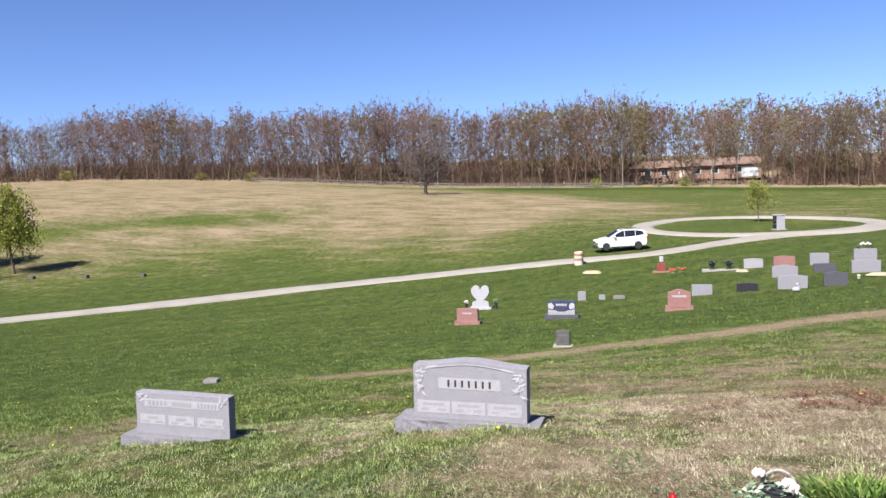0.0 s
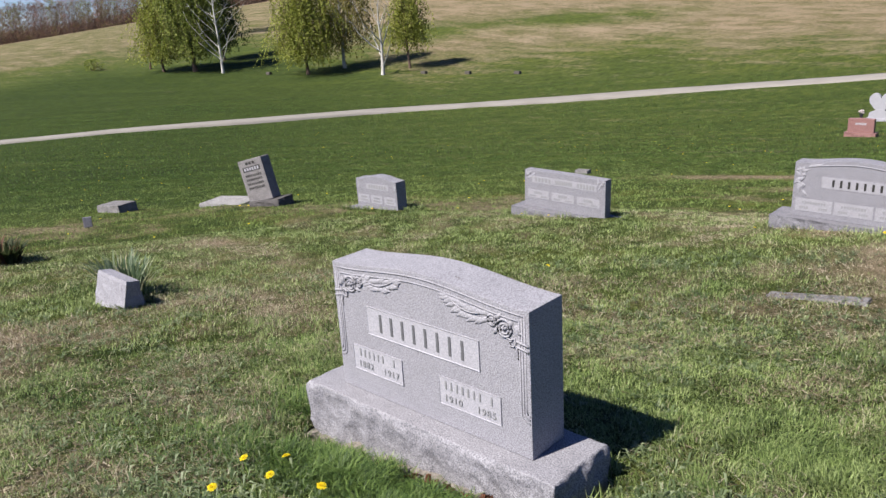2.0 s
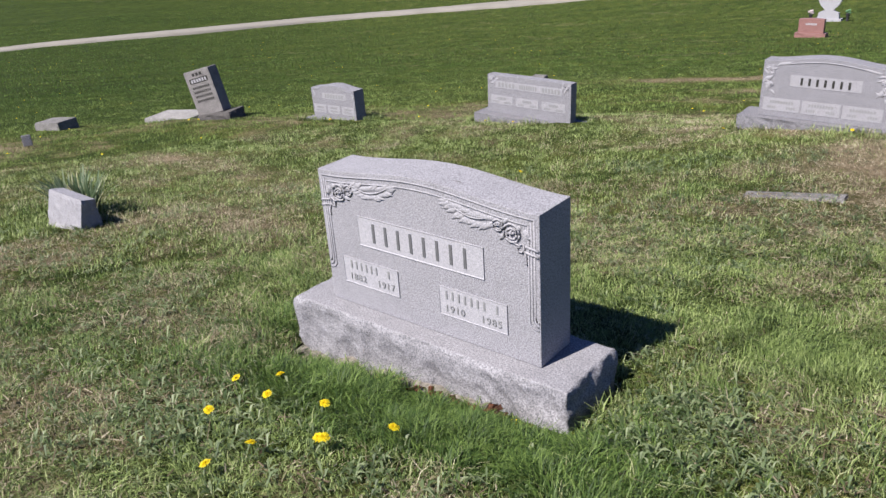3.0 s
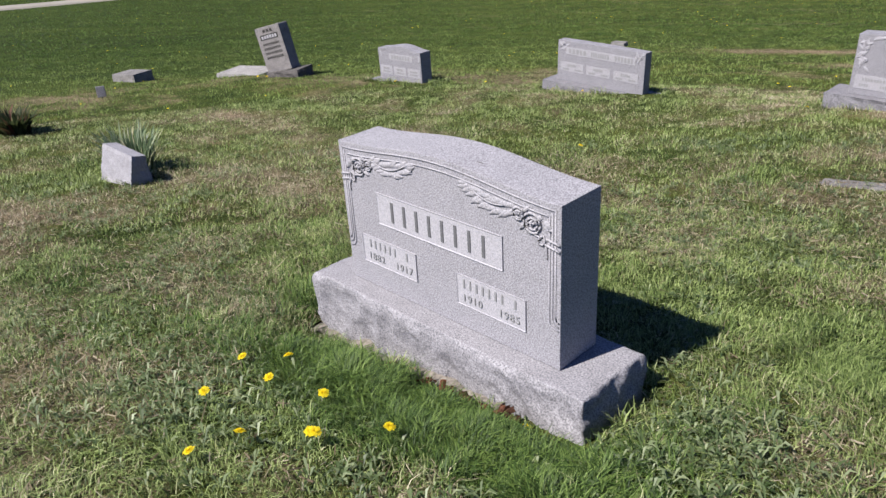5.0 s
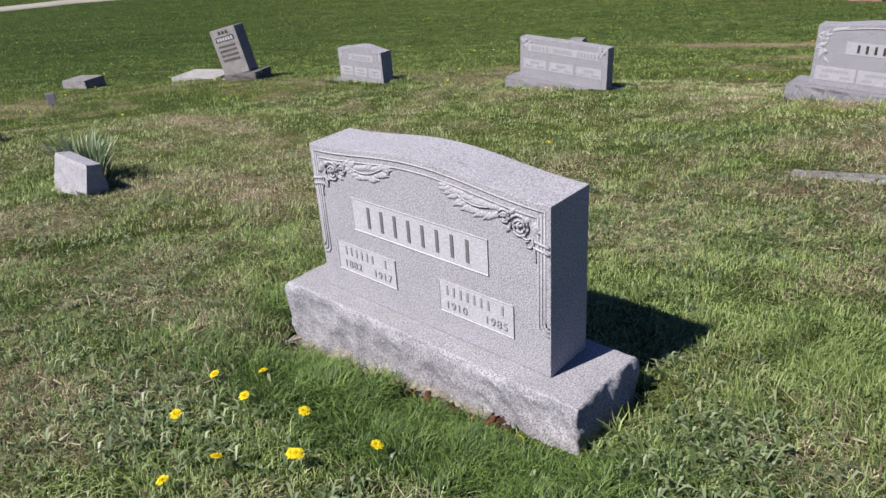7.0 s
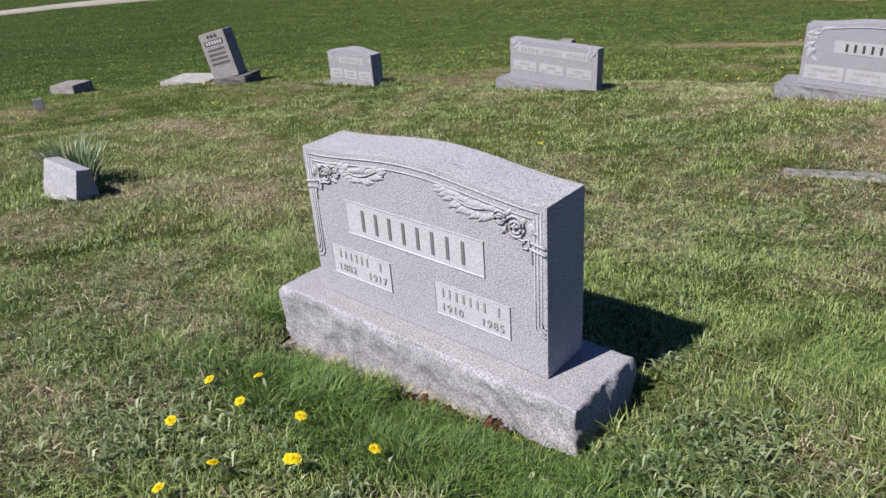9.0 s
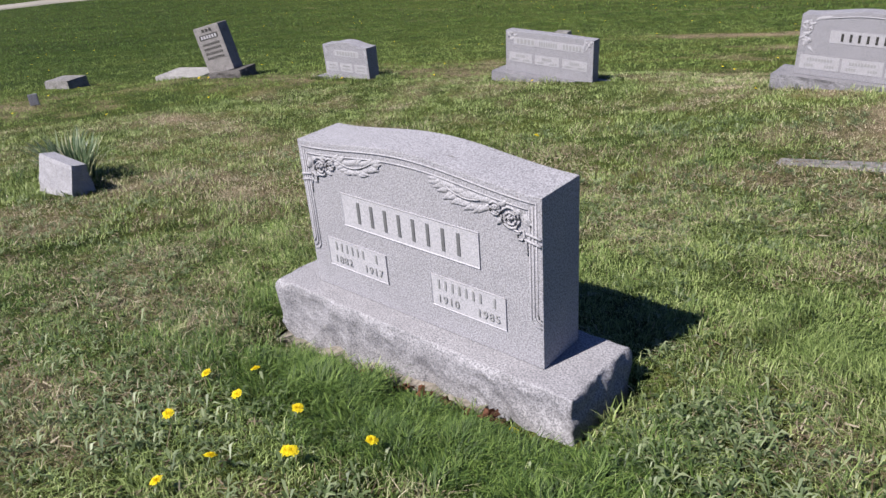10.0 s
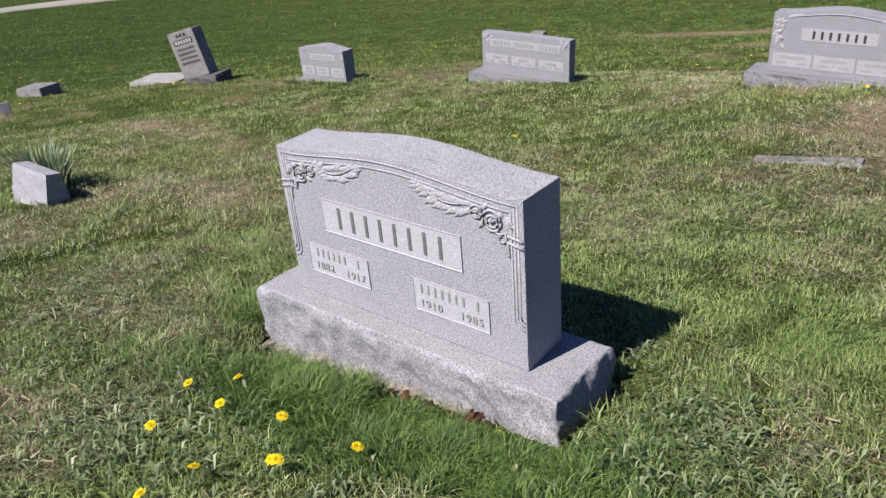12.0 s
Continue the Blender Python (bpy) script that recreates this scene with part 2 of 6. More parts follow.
def spline(xs, x):
    """Index and four Hermite weights on uneven knots."""
    xs = np.asarray(xs)
    i = np.clip(np.searchsorted(xs, x, side="right") - 1, 0, len(xs) - 2)
    return i, np.clip((x - xs[i]) / (xs[i + 1] - xs[i]), 0, 1)


def hermite(xs, rows, i, u):
    """Smooth curve through rows (last axis = knots) at knot interval i, part u."""
    xs = np.asarray(xs)
    a, b = np.maximum(i - 1, 0), np.minimum(i + 2, len(xs) - 1)
    take = lambda k: np.take_along_axis(rows, k[..., None], -1)[..., 0]
    y0, y1, h = take(i), take(i + 1), xs[i + 1] - xs[i]
    m0 = (y1 - take(a)) / np.maximum(xs[i + 1] - xs[a], 1e-9) * h
    m1 = (take(b) - y0) / np.maximum(xs[b] - xs[i], 1e-9) * h
    u2, u3 = u * u, u * u * u
    return (2 * u3 - 3 * u2 + 1) * y0 + (u3 - 2 * u2 + u) * m0 + (3 * u2 - 2 * u3) * y1 + (u3 - u2) * m1


def land(x, y):
    """Height of the ground at x, y (numbers or arrays)."""
    x, y = np.asarray(x, float), np.asarray(y, float)
    dx, dy = x - HUB[0], y - HUB[1]
    d = np.minimum(np.hypot(dx, dy), 2999.0)
    az = np.degrees(np.arctan2(-dx, dy))
    i, u = spline(RINGS, d)
    cols = np.stack([hermite(RINGS, np.broadcast_to(TABLE[k], d.shape + (len(RINGS),)), i, u) for k in range(len(BEARINGS))], -1)
    j, w = spline(BEARINGS, az)
    return hermite(BEARINGS, cols, j, w)


def polar(bearing, d):
    """A place on the ground by bearing (degrees left of ahead) and distance from the plot."""
    a = radians(bearing)
    x, y = HUB[0] - d * math.sin(a), HUB[1] + d * math.cos(a)
    return Vector((x, y, float(land(x, y))))
# ---- small builders ----
def part(name, bm, mat, parent=None, label="", smooth=False):
    """Links a bmesh as one mesh object, under a thing or a part."""
    me = bpy.data.meshes.new(name)
    bm.to_mesh(me)
    bm.free()
    if smooth:
        for p in me.polygons:
            p.use_smooth = True
    me.materials.append(mat)
    ob = new(name, me)
    if parent:
        ob.parent = parent
    if label:
        ob["label"] = label
    return ob


def arrays(name, verts, faces, mat, parent=None, attr=None, smooth=False):
    """Links arrays of points and equal-sided faces as one mesh object."""
    me = bpy.data.meshes.new(name)
    verts, faces = np.asarray(verts, np.float32), np.asarray(faces, np.int32)
    n, k = faces.shape
    me.vertices.add(len(verts))
    me.vertices.foreach_set("co", verts.ravel())
    me.loops.add(n * k)
    me.loops.foreach_set("vertex_index", faces.ravel())
    me.polygons.add(n)
    me.polygons.foreach_set("loop_start", np.arange(0, n * k, k, dtype=np.int32))
    if attr is not None:
        a = me.attributes.new("dry", "FLOAT", "POINT")
        a.data.foreach_set("value", np.asarray(attr, np.float32))
    me.update(calc_edges=True)
    if smooth:
        me.polygons.foreach_set("use_smooth", np.ones(n, bool))
    me.materials.append(mat)
    ob = new(name, me)
    if parent:
        ob.parent = parent
    return ob


def thing(name, m, label, category, group="", kind=""):
    ob = new(name)
    ob.empty_display_size = 0.1
    ob.matrix_world = m
    return tagged(ob, label, category, group, kind)


def block(w, d, h, at=(0, 0, 0), bevel=0.004, bm=None, turn=None):
    """A box with softened edges; at is the middle of its foot."""
    bm = bm or bmesh.new()
    m = Matrix.Translation(at) @ (turn or Matrix()) @ Matrix.Translation((0, 0, h / 2)) @ Matrix.Diagonal((w, d, h, 1))
    made = bmesh.ops.create_cube(bm, size=1.0, matrix=m)
    if bevel:
        edges = list({e for v in made["verts"] for e in v.link_edges})
        bmesh.ops.bevel(bm, geom=edges, offset=bevel, segments=2, profile=0.7, affect="EDGES")
    return bm


def outline(points, depth, bevel=0.004):
    """A slab of the given front outline (x, z), from y = 0 to y = depth."""
    bm = bmesh.new()
    face = bm.faces.new([bm.verts.new((x, 0, z)) for x, z in points])
    out = bmesh.ops.extrude_face_region(bm, geom=[face])
    for v in out["geom"]:
        if isinstance(v, bmesh.types.BMVert):
            v.co.y += depth
    bmesh.ops.recalc_face_normals(bm, faces=bm.faces)
    if bevel:
        sharp = [e for e in bm.edges if len(e.link_faces) == 2 and e.calc_face_angle(0) > 0.6]
        bmesh.ops.bevel(bm, geom=sharp, offset=bevel, segments=2, profile=0.7, affect="EDGES")
    return bm


def pitched(w, d, h, cuts=9, rough=0.018, seed=0, batter=0.0):
    """A plinth with a sawn top and rock-pitched sides; its top is at z = 0 and its front top edge straight."""
    bm = bmesh.new()
    bmesh.ops.create_cube(bm, size=1.0)
    for axis, size in ((0, w), (1, d), (2, h)):
        along = [e for e in bm.edges if abs(e.verts[0].co[axis] - e.verts[1].co[axis]) > 0.9]
        bmesh.ops.subdivide_edges(bm, edges=along, cuts=max(2, int(size * cuts * 2.2)), use_grid_fill=True)
    off = Vector((seed * 3.1, seed * 1.7, 0))
    for v in bm.verts:
        x, y, z = v.co
        p = Vector((x * w, y * d, (z - 0.5) * h))
        out = Vector((1 if x > 0.499 else -1 if x < -0.499 else 0, 1 if y > 0.499 else -1 if y < -0.499 else 0, 0))
        if out.length and z < 0.499:
            q = Vector((p.x + 0.35 * p.z, p.y, p.z * 0.75)) + off
            n = 1.0 * noise.noise(q * 4.5) - 1.6 * abs(noise.noise(q * 8.5)) - 0.6 * abs(noise.noise(q * 19)) + 0.16 * noise.fractal(q * 40, 0.9, 2.1, 3)
            low = 0.5 - z
            nosing = max(0.0, 1 + p.z / 0.035) ** 2
            p += out.normalized() * (rough * (n + 0.55) - 0.8 * rough * nosing + batter * min(1, low * 2.2))
            p.z += 0.25 * rough * noise.noise(p * 14 + off)
        elif out.length:
            p -= out * rough * 0.45 * (0.5 + noise.noise(p * 13 + off) + 0.5 * noise.noise(p * 31 + off))
        v.co = p
    return bm


def tube(path, radii, sides=8, bm=None, close=True):
    """A round bar along a path with a radius at each point."""
    bm = bm or bmesh.new()
    rings = []
    for i, p in enumerate(path):
        p = Vector(p)
        a, b = Vector(path[max(i - 1, 0)]), Vector(path[min(i + 1, len(path) - 1)])
        t = (b - a).normalized()
        u = t.orthogonal().normalized() if abs(t.z) < 0.99 else Vector((1, 0, 0))
        w = t.cross(u)
        rings.append([bm.verts.new(p + (u * math.cos(2 * math.pi * k / sides) + w * math.sin(2 * math.pi * k / sides)) * radii[i]) for k in range(sides)])
    for r0, r1 in zip(rings, rings[1:]):
        for k in range(sides):
            bm.faces.new((r0[k], r0[(k + 1) % sides], r1[(k + 1) % sides], r1[k]))
    if close:
        bm.faces.new(rings[0][::-1])
        bm.faces.new(rings[-1])
    return bm


def turned(profile, sides=24, bm=None, at=(0, 0, 0)):
    """A body of revolution from (radius, height) pairs."""
    bm = bm or bmesh.new()
    o = Vector(at)
    rings = [[bm.verts.new(o + Vector((r * math.cos(2 * math.pi * k / sides), r * math.sin(2 * math.pi * k / sides), z))) for k in range(sides)] for r, z in profile]
    for r0, r1 in zip(rings, rings[1:]):
        for k in range(sides):
            bm.faces.new((r0[k], r0[(k + 1) % sides], r1[(k + 1) % sides], r1[k]))
    bm.faces.new(rings[0][::-1])
    bm.faces.new(rings[-1])
    return bm


# ---- the land ----
def clumps(x, y, size, seed=0):
    """Smooth random field from 0 to 1 with lumps of the given size."""
    u, v = np.asarray(x, float) / size + seed * 17.3, np.asarray(y, float) / size - seed * 9.1
    i, j = np.floor(u), np.floor(v)
    fu, fv = u - i, v - j
    fu, fv = fu * fu * (3 - 2 * fu), fv * fv * (3 - 2 * fv)

    def at(a, b):
        h = np.sin(a * 127.1 + b * 311.7 + seed * 74.7) * 43758.5453
        return h - np.floor(h)
    return (at(i, j) * (1 - fu) + at(i + 1, j) * fu) * (1 - fv) + (at(i, j + 1) * (1 - fu) + at(i + 1, j + 1) * fu) * fv


def hump(x, y, cx, cy, sx, sy):
    return np.exp(-(((x - cx) / sx) ** 2 + ((y - cy) / sy) ** 2))


def straw_share(x, y):
    """How much dead grass the sward holds, by place, and far left a painted slope shade."""
    dx, dy = x - HUB[0], y - HUB[1]
    d, az = np.hypot(dx, dy), np.degrees(np.arctan2(-dx, dy))
    wob = 4.0 * np.sin(az * 0.23 + 1.0) + 2.5 * np.sin(az * 0.61 + d * 0.05)
    step = lambda v, a, b: np.clip((v - a) / (b - a), 0, 1)
    # the plot: worn patches between the stones
    near = 0.36 + 0.36 * (clumps(x, y, 1.1, 1) - 0.5) + 0.34 * (clumps(x, y, 0.37, 2) - 0.5) + 0.16 * (clumps(x, y, 0.14, 3) - 0.5)
    for cx, cy, sx, sy, more in ((-3.1, 1.35, 1.25, 0.40, 0.30), (-6.6, 2.9, 1.0, 0.35, 0.30), (-5.4, 4.5, 1.5, 0.45, 0.20), (0.6, 4.75, 0.9, 0.5, 0.34), (3.4, 6.4, 2.8, 3.6, 0.42),
                                 (-1.9, -0.15, 0.8, 0.4, 0.06), (-0.75, -1.05, 0.45, 0.16, 0.10), (1.36, 0.18, 0.22, 0.11, 0.24), (0.7, 2.6, 1.3, 0.9, 0.03),
                                 (0.15, -0.36, 0.78, 0.22, -0.42), (1.24, 0.88, 0.36, 0.42, -0.26), (-0.6, 5.0, 1.4, 0.5, -0.14), (-8.0, 3.9, 2.0, 0.5, -0.16), (-1.0, 0.6, 0.5, 0.4, -0.10), (-1.2, 3.5, 2.8, 1.2, -0.13)):
        near = near + more * hump(x, y, cx, cy, sx, sy)
    lip = np.interp(az, [-20, -14, -10, -5, 0.5, 6.5, 18, 26, 40, 60, 80], [27, 25.4, 23.3, 21.5, 20.3, 19.1, 17.3, 17.1, 15.5, 16, 17])
    near += 0.15 * np.exp(-(((d - 13.0) / 4.0) ** 2)) * step(-az, -24, -10)
    # lowered at far left, so the turf colour carries the slope's shade
    lawn = 0.13 - 0.12 * step(az, 42, 60)
    z = near + (lawn - near) * step(d, lip - 3.0, lip + 0.5)
    wide = np.interp(az, [-20, -8, 2, 12], [2.2, 1.3, 0.7, 0.5])
    z = z + 0.66 * np.exp(-(((d - lip + 0.6 * wide - 0.3) / wide) ** 2)) * step(-az, -30, -22)
    # the hill beyond the lane
    start = np.interp(az, [-20, -5, 5, 15, 30, 45, 55, 62, 80], [88, 88, 74, 67, 68, 73, 88, 92, 96]) + wob
    hill = 0.68 - 0.50 * np.exp(-(((az - 33) / 7.0) ** 2 + ((d - 92) / 5.0) ** 2)) - 0.45 * np.exp(-(((az - 44) / 3.5) ** 2 + ((d - 90) / 6.0) ** 2))
    hill -= 0.42 * step(d - np.interp(az, [-8, 2, 9, 15], [84, 93, 110, 114]), 0, 13) * step(-az, -17, -11)
    hill -= 0.16 * step(az, 44, 58)
    hill -= 0.35 * np.exp(-(((d - 150) / 8.0) ** 2)) * step(-az, -30, -20)
    rim = np.interp(az, [-60, -15, 5, 13, 27, 37, 45, 55, 68, 95], [150, 158, 158, 162, 163, 172, 178, 188, 196, 200])
    hill = hill + (1.0 - hill) * step(d, rim - 6, rim)
    return z + (hill - z) * step(d, start - 11, start + 15) * (az > -60) * (az < 100)


def soil(x, y):
    """The land with its small unevenness."""
    d = np.hypot(x - HUB[0], y - HUB[1])
    fine = 0.5 * np.sin(x * 4.1 + 1.6 * np.sin(y * 2.9)) * np.sin(y * 3.7 + 1.4 * np.sin(x * 3.3)) + np.sin(x * 1.3 + np.sin(y * 1.1)) * np.sin(y * 1.5 + 0.8)
    broad = np.sin(x * 0.21 + 1.5 * np.sin(y * 0.17)) * np.sin(y * 0.26 + np.sin(x * 0.13))
    quiet = np.minimum(np.hypot(x / 0.9, (y - 0.08) / 0.35), 2.0) / 2.0
    near = np.clip((16.0 - d) / 4.0, 0, 1)
    # the sward has sunk along the front and right foot of the monument
    sunk = 0.078 * np.exp(-(np.maximum(np.abs(x - 0.05) - 0.66, 0) / 0.14) ** 2 - (np.maximum(np.abs(y - 0.03) - 0.16, 0) / 0.13) ** 2)
    # and is banked against the stones of the next row
    banked = sum(up * np.exp(-(((x - a) / 1.5) ** 4) - ((y - b) / 1.9) ** 2) for a, b, up in ((-0.07, 6.3, 0.12), (-3.575, 6.3, 0.13), (-6.56, 5.7, 0.14), (-9.5, 5.6, 0.10)))
    return land(x, y) + quiet * (0.014 * near * fine + 0.05 * (1 - near) * broad * np.clip((170 - d) / 20, 0, 1)) - sunk + banked


def build_ground():
    """The land as one sheet, fine at the plot and coarse towards the horizon."""
    radii = [0.0]
    step = 0.07
    while radii[-1] < 3000:
        radii.append(radii[-1] + step)
        step = min(max(step, radii[-1] * 0.026), 200.0)
    radii = np.array(radii[1:])
    bearings = np.radians(np.concatenate([np.arange(-40, 100, 0.75), np.arange(100, 320, 5.0)]))
    rr, aa = np.meshgrid(radii, bearings, indexing="ij")
    x, y = HUB[0] - rr * np.sin(aa), HUB[1] + rr * np.cos(aa)
    z = soil(x, y)
    nr, na = rr.shape
    verts = np.concatenate([[[HUB[0], HUB[1], 0.2]], np.stack([x, y, z], -1).reshape(-1, 3)])
    i, j = np.meshgrid(np.arange(nr - 1), np.arange(na), indexing="ij")
    jn = (j + 1) % na
    quads = np.stack([1 + i * na + j, 1 + i * na + jn, 1 + (i + 1) * na + jn, 1 + (i + 1) * na + j], -1).reshape(-1, 4)
    fan = np.stack([np.zeros(na, int), np.zeros(na, int), 1 + np.roll(np.arange(na), -1), 1 + np.arange(na)], -1)
    tris = np.concatenate([quads[:, [0, 2, 1]], quads[:, [0, 3, 2]], fan[:, [0, 2, 3]][:, ::-1]])
    ob = arrays("ground", verts, tris, TURF, attr=np.clip(straw_share(verts[:, 0], verts[:, 1]), 0, 1), smooth=True)
    tagged(ob, "rolling hillside of spring turf with dead straw patches", "ground", kind="structure")
    return ob


ground = build_ground()


def strip(name, centre, half, lift, mat, closed=False, label="", category="road"):
    """A lane laid on the land along a smooth line of (x, y), with worn uneven edges and a thickness."""
    pts = []
    n = len(centre)
    spans = n if closed else n - 1
    for s in range(spans):
        p = [Vector(centre[(s + k) % n] if closed else centre[min(max(s + k, 0), n - 1)]) for k in (-1, 0, 1, 2)]
        steps = max(2, int((p[2] - p[1]).length / 0.8))
        for q in range(steps):
            u = q / steps
            pts.append(0.5 * (2 * p[1] + (p[2] - p[0]) * u + (2 * p[0] - 5 * p[1] + 4 * p[2] - p[3]) * u * u + (3 * p[1] - p[0] - 3 * p[2] + p[3]) * u ** 3))
    bm = bmesh.new()
    rows = []
    for s, p in enumerate(pts):
        a, b = pts[s - 1] if s or closed else pts[0], pts[(s + 1) % len(pts)] if closed or s + 1 < len(pts) else pts[-1]
        t = (b - a).normalized()
        side = Vector((-t.y, t.x))
        row = []
        for k, f in enumerate((-1.0, -0.96, -0.5, 0.0, 0.5, 0.96, 1.0)):
            wob = 0.18 * noise.noise((p.x * 0.5, p.y * 0.5, f * 3)) * abs(f)
            q = p + side * (half * f + wob)
            up = -0.12 if abs(f) == 1 else lift + 0.05 * (1 - f * f)
            row.append(bm.verts.new((q.x, q.y, float(land(q.x, q.y)) + up)))
        rows.append(row)
    for r0, r1 in zip(rows, rows[1:] + (rows[:1] if closed else [])):
        for k in range(6):
            bm.faces.new((r0[k], r1[k], r1[k + 1], r0[k + 1]))
    bmesh.ops.recalc_face_normals(bm, faces=bm.faces)
    ob = part(name, bm, mat, smooth=True)
    return tagged(ob, label, category, kind="structure")


LINE = [polar(b, d).to_2d() for b, d in ((110, 50), (90, 46), (70, 44.8), (66, 45.2), (58, 45.9), (48, 48.7), (39, 50.0), (31.6, 51.2), (25.3, 52.0), (14.5, 53.3), (8, 54.3), (0.7, 55.4), (-4.3, 60.3), (-8, 64.5), (-11.9, 67.2), (-14.5, 71.5), (-19, 80))]
strip("road", LINE, 1.05, 0.08, LANE, False, "narrow pale gravel lane crossing the cemetery slope")
CENTRE = polar(-6.2, 73.0).to_2d()
RING = [CENTRE + Vector((9.6 * math.cos(a), 8.0 * math.sin(a))) for a in np.linspace(0, 2 * math.pi, 14, endpoint=False)]
strip("turning_loop", RING, 1.0, 0.11, LANE, True, "pale gravel loop where the lane turns round")
# ---- headstones of the plot ----
def serp(hw, h, rise, n=24, power=1.0):
    """Front outline of a die with a gently swelling top."""
    top = [(hw - 2 * hw * i / n, h + rise * (0.5 + 0.5 * math.cos(math.pi * (1 - 2 * i / n))) ** power) for i in range(n + 1)]
    return [(-hw, 0.0), (hw, 0.0)] + top


def bars(name, x0, x1, z0, z1, count, mat, parent, y=-0.004, gap=0.35, thick=0.003):
    """Lettering that stays plain: a row of small upright bars."""
    pitch = (x1 - x0) / count
    one = None
    for i in range(count):
        if one is None:
            ob = part("letter_bar", block(pitch * (1 - gap), thick, z1 - z0, (0, y, z0), 0), mat, parent)
            one = ob.data
        else:
            ob = new("letter_bar", one)
            ob.parent = parent
        ob.location = (x0 + pitch * (i + 0.5), 0, 0)
    return ob


def figures(name, text, x, z, size, mat, parent, y=-0.0045, align="LEFT"):
    """Numbers cut in the stone, in the built-in font, each digit a part."""
    pitch = size * 0.60
    start = x - pitch * len(text) if align == "RIGHT" else x
    for i, ch in enumerate(text):
        cu = bpy.data.curves.new(name, "FONT")
        cu.body, cu.size, cu.extrude, cu.align_x = ch, size, 0.0012, "CENTER"
        tmp = bpy.data.objects.new(name, cu)
        me = bpy.data.meshes.new_from_object(tmp)
        bpy.data.objects.remove(tmp)
        me.materials.append(mat)
        ob = new(name, me)
        ob.parent = parent
        ob.matrix_local = pose(start + pitch * (i + 0.5), y, z, 90, 0, 0)


def plate(name, x0, x1, z0, z1, mat, parent, proud=0.003, rim=0.0, label=""):
    """A flat tablet standing slightly proud of the face, with a fine raised rim."""
    bm = block(x1 - x0, proud * (4 if rim else 2), z1 - z0, ((x0 + x1) / 2, 0, z0), 0.0)
    front = min(bm.faces, key=lambda f: f.calc_center_median().y)
    if rim:
        bmesh.ops.inset_region(bm, faces=[front], thickness=rim, depth=-proud)
    return part(name, bm, mat, parent, label)


def leaf_relief(bm, x, z, length, width, turn, lift=0.008):
    """One carved leaf: a pointed, ridged blade lying on the face."""
    c, s = math.cos(turn), math.sin(turn)
    rows = []
    for i in range(6):
        u = i / 5
        w = width * math.sin(math.pi * (0.12 + 0.88 * u) ** 0.8) * 0.5 + 0.0005
        bend = 0.25 * length * u * u
        rows.append([(u * length, -w + bend, 0.001), (u * length, bend, lift * math.sin(math.pi * (0.1 + 0.85 * u))), (u * length, w + bend, 0.001)])
    grid = [[bm.verts.new((x + a * c - b * s, -h, z + a * s + b * c)) for a, b, h in row] for row in rows]
    for r0, r1 in zip(grid, grid[1:]):
        for k in range(2):
            bm.faces.new((r0[k], r0[k + 1], r1[k + 1], r1[k]))


def rosette(bm, x, z, r, petals=5, lift=0.012):
    """A carved open rose: ring of petals about a boss."""
    for ring, (rad, num, up) in enumerate(((r * 0.62, petals, lift * 0.7), (r * 0.30, 4, lift))):
        for k in range(num):
            a = 2 * math.pi * k / num + ring * 0.5
            m = Matrix.Translation((x + rad * math.cos(a) * 0.8, -0.002, z + rad * math.sin(a) * 0.8)) @ Matrix.Diagonal((rad * 0.62, up, rad * 0.62, 1))
            bmesh.ops.create_icosphere(bm, subdivisions=2, radius=1.0, matrix=m)
    bmesh.ops.create_icosphere(bm, subdivisions=2, radius=1.0, matrix=Matrix.Translation((x, -0.003, z)) @ Matrix.Diagonal((r * 0.2, lift * 1.1, r * 0.2, 1)))


def ribbon(bm, path, width, lift):
    """A raised moulding along a line (x, z) on the face."""
    tube([(x, -lift * 0.4, z) for x, z in path], [width / 2] * len(path), 6, bm)


def plot_stone(name, m, label, hw, h, rise, depth, base, seed, base_rough=0.016, base_h=0.2, group="headstones of the plot", mat=None, lean=None):
    """A die on a plinth; its origin is the middle of the die's front foot. base: x0, x1, y0, y1."""
    ob = thing(name, m, label, "headstone", group)
    die = part("die", outline(serp(hw, h, rise), depth, 0.004), mat or GREY_DIE, ob)
    x0, x1, y0, y1 = base
    foot = part("base", pitched(x1 - x0, y1 - y0, base_h, 38 if base_h > 0.33 else 13, base_rough, seed), DARK_BASE if mat else GREY_BASE, ob, "rock-pitched granite base", smooth=base_h > 0.33)
    foot.location = ((x0 + x1) / 2, (y0 + y1) / 2, -0.002)
    return ob


def ring_line(bm, x, z, r, width, lift, sides=14):
    """A raised ring on the face."""
    ribbon(bm, [(x + r * math.cos(2 * math.pi * i / sides), z + r * math.sin(2 * math.pi * i / sides)) for i in range(sides + 1)], width, lift)


